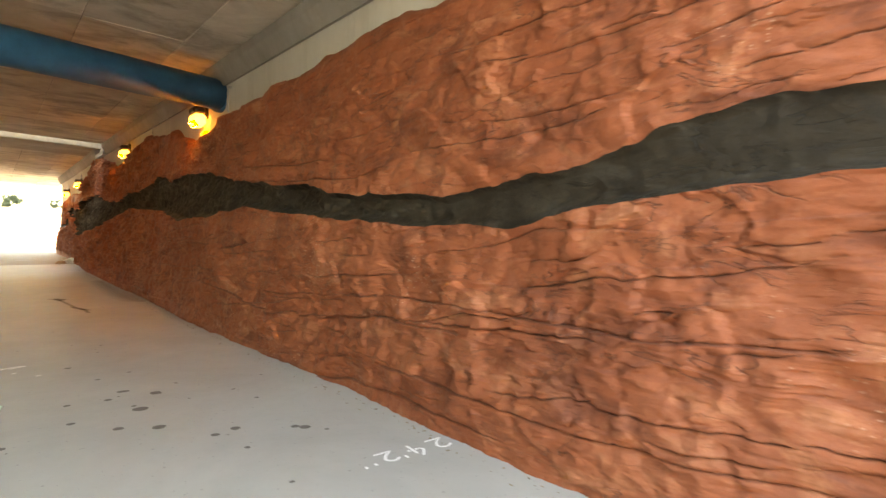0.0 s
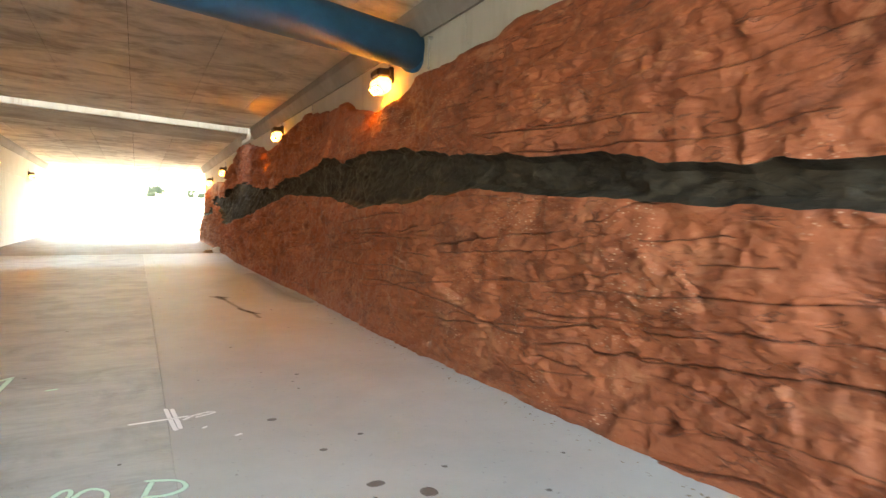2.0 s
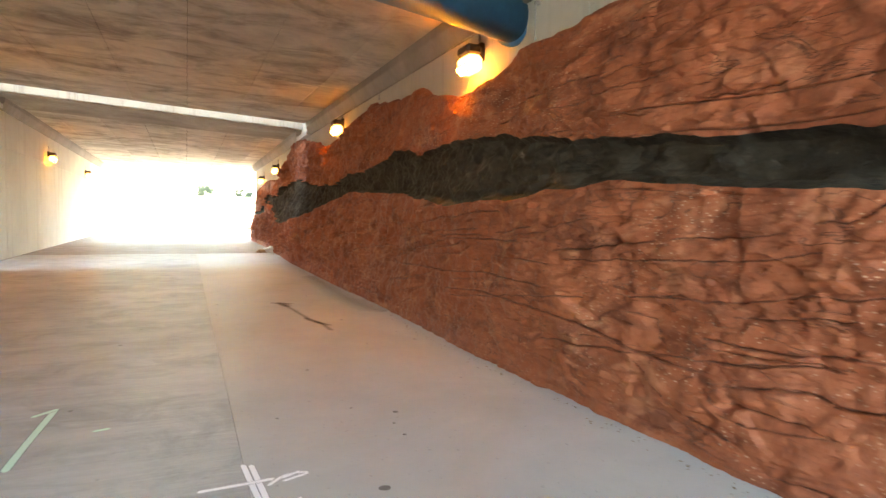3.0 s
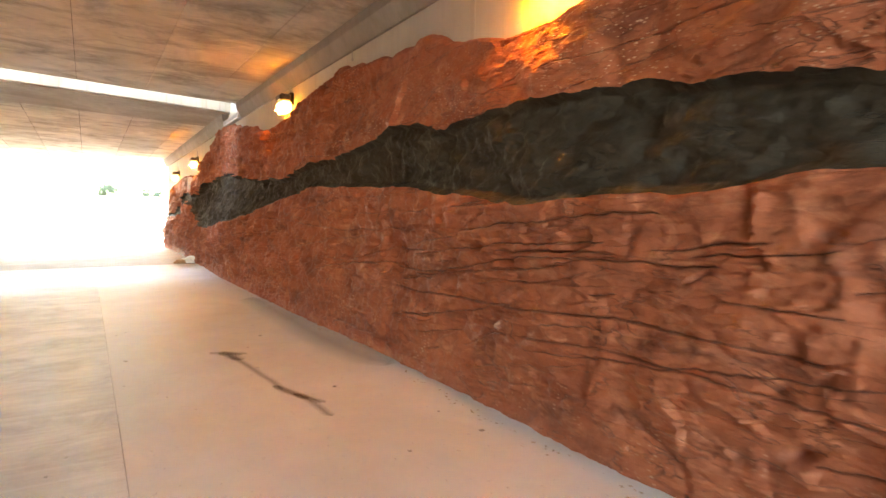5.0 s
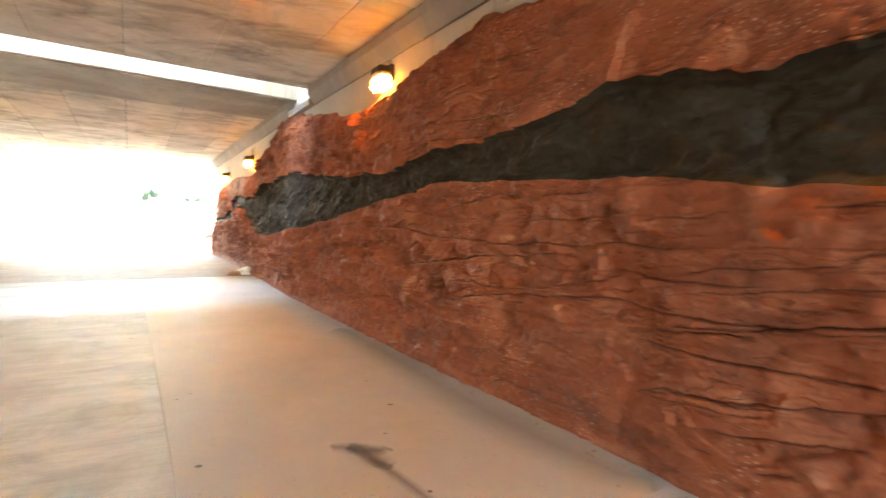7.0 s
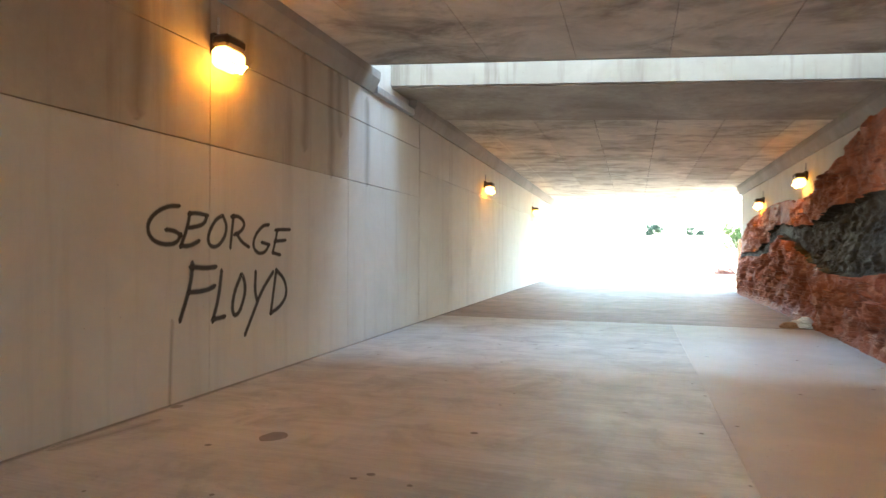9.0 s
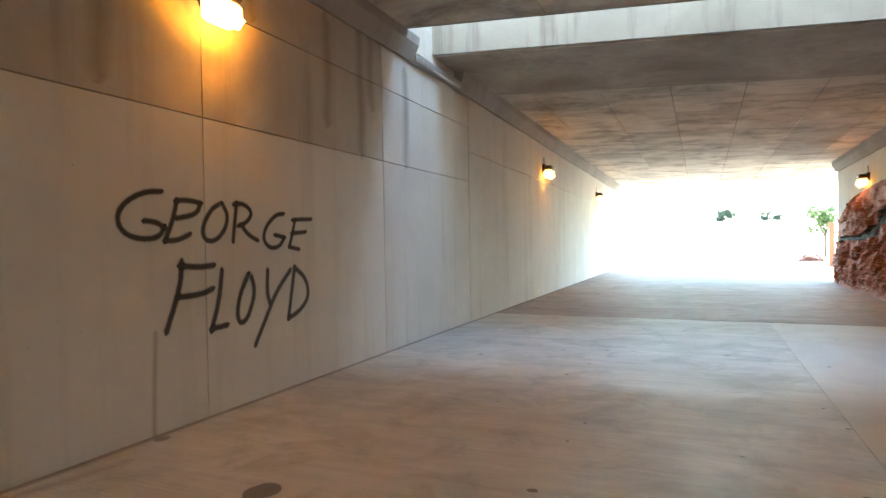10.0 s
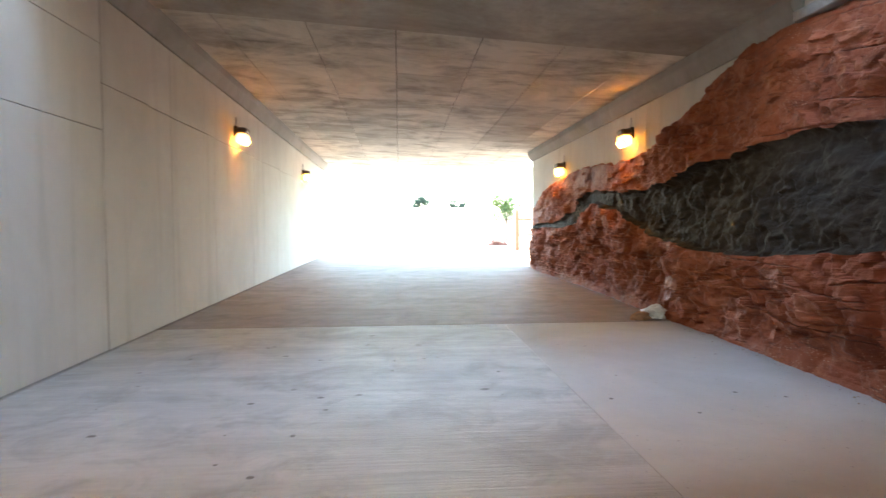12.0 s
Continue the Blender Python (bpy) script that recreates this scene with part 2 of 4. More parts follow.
MAT_RUST = spray("rust_run", (0.4, 0.27, 0.13), 0.35, 1.0)
MAT_RUN = spray("water_run", (0.17, 0.145, 0.115), 0.3, 1.3)
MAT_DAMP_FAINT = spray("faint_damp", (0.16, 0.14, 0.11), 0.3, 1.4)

# ---- mesh helpers ----


def mesh_of(name, verts, faces, mat, smooth=False):
    me = bpy.data.meshes.new(name)
    me.from_pydata([tuple(map(float, v)) for v in verts], [], faces)
    me.materials.append(mat)
    if smooth:
        me.shade_smooth()
    me.update()
    return me


def part(name, data, parent=None, label=""):
    ob = new(name, data)
    if parent is not None:
        ob.parent = parent
    if label:
        ob["label"] = label
    return ob


def from_bm(name, bm, mat, smooth=False):
    me = bpy.data.meshes.new(name)
    bmesh.ops.recalc_face_normals(bm, faces=bm.faces)
    bm.to_mesh(me)
    bm.free()
    me.materials.append(mat)
    if smooth:
        me.shade_smooth()
    return me


def box_bm(lo, hi, bevel=0.0, bm=None):
    bm = bm or bmesh.new()
    c = [(a + b) / 2 for a, b in zip(lo, hi)]
    s = [b - a for a, b in zip(lo, hi)]
    r = bmesh.ops.create_cube(bm, size=1, matrix=Matrix.Translation(c) @ Matrix.Diagonal((*s, 1)))
    if bevel:
        edges = list({e for v in r["verts"] for e in v.link_edges})
        bmesh.ops.bevel(bm, geom=edges, offset=bevel, segments=1, affect="EDGES")
    return bm


def box(name, lo, hi, mat, parent=None, bevel=0.0, label=""):
    return part(name, from_bm(name, box_bm(lo, hi, bevel), mat), parent, label)


def tube_bm(a, b, r, n=20, r2=None, bm=None):
    bm = bm or bmesh.new()
    a, b = Vector(a), Vector(b)
    m = Matrix.Translation((a + b) / 2) @ (b - a).to_track_quat("Z", "Y").to_matrix().to_4x4()
    bmesh.ops.create_cone(bm, cap_ends=True, segments=n, radius1=r, radius2=r if r2 is None else r2, depth=(b - a).length, matrix=m)
    return bm


def curve_through(points, x):
    """A smooth height through control points (x, h), for an array x."""
    px, py = [np.array(c, float) for c in zip(*points)]
    fine = np.arange(px[0], px[-1] + 0.05, 0.05)
    raw = np.interp(fine, px, py)
    k = np.hanning(9)
    k /= k.sum()
    pad = np.pad(raw, 4, mode="edge")
    return np.interp(x, fine, np.convolve(pad, k, "valid"))


def vnoise(x, y, seed=0):
    """Smooth value noise from -1 to 1 for arrays."""
    def rnd(i, j):
        h = np.sin(i * 127.1 + j * 311.7 + seed * 74.7) * 43758.5453
        return 2 * (h - np.floor(h)) - 1
    xi, yi = np.floor(x), np.floor(y)
    u, v = x - xi, y - yi
    u, v = u * u * u * (u * (6 * u - 15) + 10), v * v * v * (v * (6 * v - 15) + 10)
    a = rnd(xi, yi) * (1 - u) + rnd(xi + 1, yi) * u
    b = rnd(xi, yi + 1) * (1 - u) + rnd(xi + 1, yi + 1) * u
    return a * (1 - v) + b * v


def fbm(x, y, seed=0, octaves=4, gain=0.5):
    s, k, f = 0.0, 1.0, 1.0
    for o in range(octaves):
        s = s + k * vnoise(x * f + 17.3 * o, y * f - 9.1 * o, seed + o)
        k, f = k * gain, f * 2.03
    return s


def cells(x, y, seed=0):
    """Per point of the arrays: a tilted facet's height and the gap between nearest and second nearest cell."""
    xi, yi = np.floor(x), np.floor(y)
    d1, d2, h = np.full(x.shape, 9.0), np.full(x.shape, 9.0), np.zeros(x.shape)
    for i in (-1, 0, 1):
        for j in (-1, 0, 1):
            cx, cy = xi + i, yi + j
            r = [np.sin(cx * a + cy * b + seed * 3.7 + c) * 43758.5453 for a, b, c in ((127.1, 311.7, 0), (269.5, 183.3, 1), (93.9, 67.3, 2), (51.7, 201.1, 3), (17.9, 133.7, 4))]
            r = [q - np.floor(q) for q in r]
            px, py = cx + r[0], cy + r[1]
            d = np.hypot(x - px, y - py)
            hh = (r[2] - 0.5) + (x - px) * (r[3] - 0.5) * 1.4 + (y - py) * (r[4] - 0.5) * 1.4
            near = d < d1
            d2 = np.where(near, d1, np.minimum(d2, d))
            h = np.where(near, hh, h)
            d1 = np.where(near, d, d1)
    return h, d2 - d1


def ribbon(points, width, closed=False):
    """Vertices in 2D (with UVs) of a stroke of that width through 2D points, smoothed."""
    p = [Vector(q) for q in points]
    for _ in range(2):
        q = [p[0]]
        for a, b in zip(p, p[1:]):
            q += [a.lerp(b, 0.25), a.lerp(b, 0.75)]
        p = q + [p[-1]]
    d0, d1 = (p[1] - p[0]).normalized(), (p[-1] - p[-2]).normalized()
    p = [p[0] - d0 * width * 0.4] + p + [p[-1] + d1 * width * 0.4]
    out = []
    for i, c in enumerate(p):
        t = (p[min(i + 1, len(p) - 1)] - p[max(i - 1, 0)])
        t = t.normalized() if t.length > 1e-6 else Vector((1, 0))
        nrm = Vector((-t.y, t.x)) * width / 2
        if i in (0, len(p) - 1):
            nrm *= 0.35
        out += [c + nrm, c - nrm]
    return out, [(2 * i, 2 * i + 1, 2 * i + 3, 2 * i + 2) for i in range(len(p) - 1)]


def strokes_mesh(name, strokes, width, mat, place):
    """One mesh of several strokes; place maps (u, v) to the world."""
    verts, faces, uvs, lift = [], [], [], 0.0
    for s in strokes:
        v, f = ribbon(s, width)
        o = len(verts)
        verts += [place(q.x, q.y, lift) for q in v]
        uvs += [(i // 2, float(i % 2)) for i in range(len(v))]
        faces += [tuple(o + k for k in q) for q in f]
        lift += 0.0006
    me = mesh_of(name, verts, faces, mat)
    lay = me.uv_layers.new(name="UVMap")
    for lp in me.loops:
        lay.data[lp.index].uv = uvs[lp.vertex_index]
    return me

# ---- the underpass ----
LEFT, RIGHT = -4.47, 3.2
NEAR_END, FAR_END, DECK_START = -7.0, 43.2, 1.0
SLOT_A, SLOT_B = 20.75, 21.9
SKEW, FALL = 0.08, -0.045


def soffit(x, y):
    """Height of the underside of the decks."""
    return 4.04 + FALL * x - 0.0115 * max(0.0, y - 21.5)


floor = tagged(new("floor"), "grey concrete underpass floor in broomed and smooth slabs", "floor", kind="structure")
JOINT = 24.25


def slab(name, x0, x1, y0, y1, mat, z0=-0.25, bevel=0.0015):
    return box(name, (x0, y0, z0), (x1, y1, 0.0), mat, floor, bevel)


for a, b in ((NEAR_END, -1.0), (-1.0, 11.6), (11.6, JOINT - 0.012)):
    slab("slab", LEFT - 0.3, 0.22, a, b - 0.003, MAT_FLOOR_BROOM)
    slab("slab", 0.2225, RIGHT + 0.3, a, b - 0.003, MAT_FLOOR_SMOOTH)
slab("slab", LEFT - 0.3, RIGHT + 0.3, JOINT + 0.012, 33.6, MAT_FLOOR_DARK)
slab("slab", LEFT - 0.3, RIGHT + 0.3, 33.61, FAR_END + 2.5, MAT_FLOOR_DARK)
box("joint_filler", (LEFT - 0.3, NEAR_END, -0.3), (RIGHT + 0.3, FAR_END, -0.02), MAT_BACK, floor)

ground = tagged(new("ground"), "pale sunlit sandy ground around the underpass", "ground", kind="structure")

# wall opposite the rock: cast panels with open joints
wall_left = tagged(new("wall_left"), "pale cast concrete panel wall with water stains", "wall", kind="structure")
box("wall_core", (LEFT - 0.5, NEAR_END, -0.3), (LEFT - 0.03, FAR_END, 5.2), MAT_BACK, wall_left)


def wall_panel(x, y0, y1, z0, z1, mat, owner, side=1, proud=0.0):
    g = 0.0035
    lo, hi = (x - 0.028, y0 + g, z0 + g), (x + proud, y1 - g, z1 - g)
    if side < 0:
        lo, hi = (x - proud, y0 + g, z0 + g), (x + 0.028, y1 - g, z1 - g)
    return box("panel", lo, hi, mat, owner, 0.004)


ys = [-7.0, -4.0, -1.0, 2.0, 5.0, 8.0, 11.0, 14.0, 17.0, 19.97, 22.98]
for y0, y1 in zip(ys, ys[1:]):
    wall_panel(LEFT, y0, y1, -0.05, 2.44, MAT_WALL, wall_left, 1, random.uniform(0, 0.004))
    top = soffit(LEFT, (y0 + y1) / 2)
    wall_panel(LEFT, y0, y1, 2.44, 3.38, MAT_WALL if y0 > 18 else MAT_WALL_DIRTY_AMBER, wall_left, 1, random.uniform(0, 0.004))
    wall_panel(LEFT, y0, y1, 3.38, 4.9 if y1 > 20 else top + 0.2, MAT_WALL if y0 > 18 else MAT_WALL_DIRTY_AMBER, wall_left, 1, random.uniform(0, 0.004))
ys = [22.98, 24.2, 24.95, 26.95, 29.8, 32.7, 35.6, 38.3, FAR_END]
for i, (y0, y1) in enumerate(zip(ys, ys[1:])):
    j = 2.95 - 0.012 * (y0 - 23)
    wall_panel(LEFT, y0, y1, -0.05, j, MAT_WALL, wall_left, 1, 0.012 if i == 0 else random.uniform(0, 0.006))
    wall_panel(LEFT, y0, y1, j, 4.3, MAT_WALL, wall_left, 1, 0.012 if i == 0 else random.uniform(0, 0.006))

wall_right = tagged(new("wall_right"), "concrete wall behind and above the sculpted rock", "wall", kind="structure")
box("wall_core", (RIGHT + 0.03, NEAR_END, -0.3), (RIGHT + 0.5, 35.58, 5.2), MAT_BACK, wall_right)
ys = [-7.0, -4.0, -1.0, 2.1, 5.2, 8.2, 11.4, 14.5, 17.5, 20.5, 23.5, 26.5, 29.5, 32.5, 35.6]
for y0, y1 in zip(ys, ys[1:]):
    wall_panel(RIGHT, y0, y1, 2.0, 4.9 if 17 < y0 < 23 else 4.4, MAT_WALL, wall_right, -1, random.uniform(0, 0.004))
    wall_panel(RIGHT, y0, y1, -0.05, 2.0, MAT_WALL, wall_right, -1, random.uniform(0, 0.004))


def deck(name, y0, y1, label, edge=0.0):
    """A bridge deck: a thick slab whose soffit is cast in board-marked panels."""
    ob = tagged(new(name), label, "ceiling", kind="structure")
    x0, x1 = LEFT - 0.45, RIGHT + 0.45

    def at(x, y, dz=0.0):
        return (x, y + SKEW * x, soffit(x, y) + dz)
    v, f = [], []
    for dz in (0.012, 1.25):
        v += [at(x, y, dz) for x, y in ((x0, y0), (x1, y0), (x1, y1), (x0, y1))]
    f = [(3, 2, 1, 0), (4, 5, 6, 7), (1, 2, 6, 5), (3, 0, 4, 7)]
    part("slab", mesh_of("slab", v, f, MAT_BACK), ob)
    if edge:
        # pitted edge beam, a little lower than the boards behind it
        bv = [at(x, y, dz) for dz in (0.012, -0.035) for x, y in ((x0, y0), (x1, y0), (x1, y0 + edge), (x0, y0 + edge))]
        part("edge_beam", mesh_of("edge_beam", bv, [(7, 6, 5, 4), (0, 1, 5, 4), (1, 2, 6, 5), (2, 3, 7, 6), (3, 0, 4, 7)], MAT_DECK), ob, "dark pitted edge beam")
        y0 += edge
    # soffit boards, one mesh
    pv, pf = [], []
    rows = max(1, round((y1 - y0) / 2.45))
    cols = 7
    for r in range(rows):
        for c in range(cols):
            ya, yb = y0 + (y1 - y0) * r / rows, y0 + (y1 - y0) * (r + 1) / rows
            xa, xb = x0 + (x1 - x0) * c / cols, x0 + (x1 - x0) * (c + 1) / cols
            split = [(ya, yb)] if random.random() < 0.6 else [(ya, ya + (yb - ya) * 0.5), (ya + (yb - ya) * 0.5, yb)]
            for p, q in split:
                dz, g, o = random.uniform(-0.004, 0.003), 0.006 if y0 > 10 else 0.003, len(pv)
                for e, d in ((0.0, 0.012), (0.0, dz), (0.004, dz - 0.004)):
                    pv += [at(xa + g + e, p + g + e, d), at(xb - g - e, p + g + e, d), at(xb - g - e, q - g - e, d), at(xa + g + e, q - g - e, d)]
                for k in (0, 4):
                    pf += [tuple(o + k + z for z in w) for w in ((0, 4, 5, 1), (1, 5, 6, 2), (2, 6, 7, 3), (3, 7, 4, 0))]
                pf.append((o + 11, o + 10, o + 9, o + 8))
    part("soffit", mesh_of("soffit", pv, pf, MAT_CEIL), ob)
    y0 -= edge
    # end faces with a lip; their unseen upper part is raised to block direct sun
    for y, s in ((y0, -1), (y1, 1)):
        a = [at(x0, y, -0.004), at(x1, y, -0.004), at(x1, y, 2.6), at(x0, y, 2.6)]
        b = [(p[0], p[1] + s * 0.06, p[2]) for p in a]
        fv = a + b
        ff = [(0, 1, 2, 3), (7, 6, 5, 4), (0, 4, 5, 1), (1, 5, 6, 2), (2, 6, 7, 3), (3, 7, 4, 0)]
        part("face", mesh_of("face", fv, ff, MAT_FACE), ob, "daylit pale concrete deck edge")
    return ob


deck("ceiling_near", DECK_START, SLOT_A - 0.06, "board-marked concrete soffit of the first bridge deck")
deck("ceiling_far", SLOT_B + 0.06, FAR_END - 0.2, "panelled concrete soffit of the second bridge deck", 2.5)


def ledge(name, x, side, y0, y1):
    """Chamfered concrete ledge along the top of a wall."""
    prof = [(0, -0.02), (0, -0.33), (0.05, -0.34), (0.16, -0.14), (0.17, -0.02)]
    v, n = [], len(prof)
    for y in (y0, y1):
        v += [(x + side * a, y, soffit(x, y) + b) for a, b in prof]
    f = [tuple(range(n)), tuple(reversed(range(n, 2 * n)))] + [(i, (i + 1) % n, n + (i + 1) % n, n + i) for i in range(n)]
    bm = bmesh.new()
    vs = [bm.verts.new(p) for p in v]
    for q in f:
        bm.faces.new([vs[k] for k in q])
    return tagged(part(name, from_bm(name, bm, MAT_LEDGE)), "grey concrete ledge under the deck at the wall head", "trim", kind="structure")


for x, s in ((LEFT + 0.004, 1), (RIGHT - 0.004, -1)):
    ledge("trim", x, s, DECK_START + 0.3, SLOT_A)
    ledge("trim", x, s, SLOT_B + 0.5, FAR_END - 0.3 if s > 0 else 35.5)
    bm = box_bm((min(x, x + s * 0.14), SLOT_A, soffit(x, 21) - 0.34), (max(x, x + s * 0.12), SLOT_B + 0.5, soffit(x, 21) - 0.22), 0.012)
    tagged(part("trim", from_bm("trim", bm, MAT_STEEL)), "bare metal flashing strip below the open slot", "trim", kind="structure")

# ---- the sculpted rock ----
LOW = [(-6, 1.5), (-2, 1.7), (0.6, 1.66), (2.1, 1.54), (2.7, 1.43), (3.9, 1.42), (5.5, 1.51), (7.4, 1.65), (8.3, 1.56), (10.1, 1.47), (11.2, 1.59),
       (12.5, 1.69), (14.8, 1.77), (16.4, 1.62), (17.6, 1.44), (19.0, 1.29), (20.8, 1.14), (22.5, 1.03), (24, 1.05), (25.4, 1.18), (27.5, 1.66),
       (29.0, 1.82), (30.0, 1.4), (31, 1.26), (32.2, 1.24), (36, 1.2)]
HIGH = [(-6, 2.0), (-2, 2.05), (1.0, 2.02), (1.6, 1.95), (2.2, 1.78), (3.2, 1.67), (5.1, 1.7), (5.8, 1.87), (7.0, 1.93), (8.0, 2.01), (9.2, 2.2),
        (10.7, 2.27), (11.5, 2.19), (12.4, 2.38), (13.5, 2.16), (14.9, 2.12), (16.2, 1.98), (17.3, 1.98), (19, 2.08), (21.1, 2.28), (22.3, 2.34),
        (23.6, 2.23), (25.4, 1.98), (27, 1.97), (29.3, 2.12), (30.4, 1.7), (31.5, 1.45), (32.8, 1.4), (36, 1.3)]
TOP = [(-6, 3.2), (2, 3.3), (5.0, 3.33), (6.2, 3.27), (7.6, 3.2), (9.0, 3.1), (9.7, 2.95), (10.4, 2.86), (11.2, 2.98), (12.2, 3.28), (13.2, 3.34), (14.6, 3.42),
       (15.3, 3.3), (16.5, 3.12), (17.6, 3.0), (18.6, 3.1), (20, 3.32), (21.5, 3.6), (22.6, 3.74), (23.4, 3.66), (24.2, 3.42), (24.9, 3.06), (25.6, 2.8), (26.5, 2.67),
       (28, 2.66), (30.5, 2.76), (32.5, 2.6), (34, 2.35), (35.2, 1.9)]
FOOT = [(-6, 2.7), (0, 2.74), (2.2, 2.72), (4.2, 2.68), (6, 2.62), (8, 2.54), (9.6, 2.5), (12, 2.56), (14.6, 2.52), (17, 2.5), (20, 2.5), (22.5, 2.58), (25.5, 2.64), (29, 2.75), (32, 2.72), (34, 2.8), (35.2, 3.0)]


def crack(e, near, y, z, seam, line, depth, width, thin_by=0.0009):
    """Cut a groove along a height line of (y, z) control points into the relief e; it fades out at both ends."""
    a, b = line[0][0], line[-1][0]
    i, j = np.searchsorted(COLS, (a, b))
    if j - i < 3:
        return
    h = np.interp(COLS[i:j], *zip(*line))
    if not ((z[:, i:j].min(0) - 0.1 < h) & (z[:, i:j].max(0) + 0.1 > h)).any():
        return
    yy, zz, dry = y[:, i:j], z[:, i:j], 1 - seam[:, i:j]
    c = COLS[i:j]
    h = h + 0.014 * vnoise(c * 5, c * 0 + a, 7) + 0.007 * vnoise(c * 17, c * 0 + a, 8)
    run = min(0.15, (b - a) / 3)
    fade = np.clip((c - a) / run, 0, 1) * np.clip((b - c) / run, 0, 1) * np.clip(0.75 + vnoise(c * 2.2, c * 0 + line[0][1] * 9, 6), 0.1, 1)
    d = zz - h[None, :]
    lip = np.where(d > 0, np.exp(-np.maximum(d, 0) / 0.07), 0.0) * 0.22
    e[:, i:j] -= fade[None, :] * depth * (np.exp(-(d / width) ** 2) - lip) * dry
    near[:, i:j] = np.minimum(near[:, i:j], np.where((fade[None, :] > 0.25) & (dry > 0.5), np.abs(d) + thin_by, 1.0))


BED_JOINTS_A = [
    [(5.43, 1.04), (6.32, 0.9), (7.17, 0.82), (9.89, 0.47)],
    [(5.38, 0.69), (6.19, 0.57), (7.09, 0.45), (8.12, 0.35)],
    [(5.49, 1.47), (5.67, 1.37), (6.09, 1.3), (6.82, 1.23), (7.99, 1.09)],
    [(5.46, 1.25), (5.87, 1.19), (6.5, 1.12), (7.84, 1.03)],
    [(5.36, 0.52), (5.53, 0.49), (5.95, 0.49), (6.36, 0.43)],
    [(8.47, 1.27), (9.15, 1.18), (10.42, 1.13)],
    [(6.33, 0.55), (6.43, 0.44), (6.63, 0.32)],
    [(6.53, 0.21), (6.78, 0.31), (7.02, 0.45)],
]
BED_JOINTS_B = [
    [(9.49, 1.13), (10.03, 1.11), (10.58, 1.02), (11.52, 0.85), (12.63, 0.68)],
    [(9.49, 1.23), (9.68, 1.22), (10.27, 1.19), (10.78, 1.13), (11.94, 1.0)],
    [(9.48, 0.9), (9.8, 0.83), (10.28, 0.73), (10.96, 0.58), (12.07, 0.42)],
    [(10.23, 0.53), (10.41, 0.49), (10.69, 0.37), (11.3, 0.21)],
    [(9.47, 0.7), (9.95, 0.66), (10.29, 0.62)],
    [(10.63, 1.4), (10.96, 1.22), (11.96, 1.11)],
    [(9.62, 1.39), (9.92, 1.36), (10.36, 1.33), (10.93, 1.26)],
    [(9.49, 1.12), (9.92, 1.04), (10.49, 0.96)],
]
BED_JOINTS_C = [
    [(10.66, 1.51), (11.03, 1.48), (11.7, 1.44), (12.24, 1.41)],
    [(0.56, 0.99), (0.78, 0.92), (1.33, 0.83), (1.98, 0.78), (2.56, 0.76), (3.27, 0.7), (4.14, 0.64), (5.74, 0.47)],
    [(0.52, 0.56), (1.04, 0.52), (1.58, 0.47), (2.01, 0.46), (2.64, 0.36)],
    [(0.89, 1.29), (1.37, 1.19), (1.88, 1.14), (2.2, 1.09), (3.0, 0.94)],
    [(0.59, 1.44), (0.9, 1.37), (1.33, 1.33)],
    [(1.49, 2.17), (2.18, 2.06), (2.86, 2.03), (4.06, 2.03)],
    [(2.62, 2.76), (3.52, 2.72), (4.69, 2.56)],
    [(0.57, 1.14), (1.09, 1.06), (1.78, 0.96)],
]
BED_JOINTS_D = [
    [(0.56, 0.87), (0.79, 0.81), (1.06, 0.75)],
    [(2.22, 2.56), (2.59, 2.54), (3.09, 2.58)],
    [(11.53, 0.83), (12.01, 0.76), (12.74, 0.62)],
    [(12.67, 1.64), (13.95, 1.6), (15.38, 1.39)],
    [(12.86, 1.18), (13.99, 1.07), (15.8, 0.86)],
    [(12.79, 0.87), (13.48, 0.81), (14.38, 0.65)],
    [(11.75, 0.47), (12.11, 0.39)],
    [(22.51, 0.79), (23.43, 0.6), (24.72, 0.29)],
]
BED_JOINTS_E = [
    [(20.7, 0.91), (21.66, 0.73), (22.8, 0.62)],
    [(22.01, 0.42), (22.04, 0.18), (22.19, 0.73)],
    [(21.13, 2.71), (21.51, 2.64), (21.87, 2.58)],
    [(22.15, 3.37), (22.48, 3.29), (23.2, 3.22)],
    [(20.62, 0.55), (21.28, 0.46), (21.88, 0.27)],
]
CRACKS = BED_JOINTS_A + BED_JOINTS_B + BED_JOINTS_C + BED_JOINTS_D + BED_JOINTS_E


def wander(r, y, z, length, dip):
    """A hand-carved joint: a broken line that dips as it runs."""
    n = max(3, int(length / 0.22))
    line = [(y, z)]
    for k in range(n):
        step = length / n * r.uniform(0.6, 1.4)
        z += -dip * step + r.gauss(0, 0.02)
        y += step
        line.append((y, z))
    return line


_r = random.Random(77)
FINE_CRACKS = [wander(_r, _r.uniform(-2, 25), _r.choice((_r.uniform(0.12, 1.5), _r.uniform(2.0, 3.3))), _r.uniform(0.35, 1.9), _r.uniform(-0.02, 0.22)) for _ in range(115)]
SLANTS = [wander(_r, _r.uniform(-2, 26), _r.choice((_r.uniform(0.3, 1.5), _r.uniform(2.1, 3.3))), _r.uniform(0.12, 0.35), _r.choice((-1.3, -0.8, 0.9, 1.4))) for _ in range(70)]


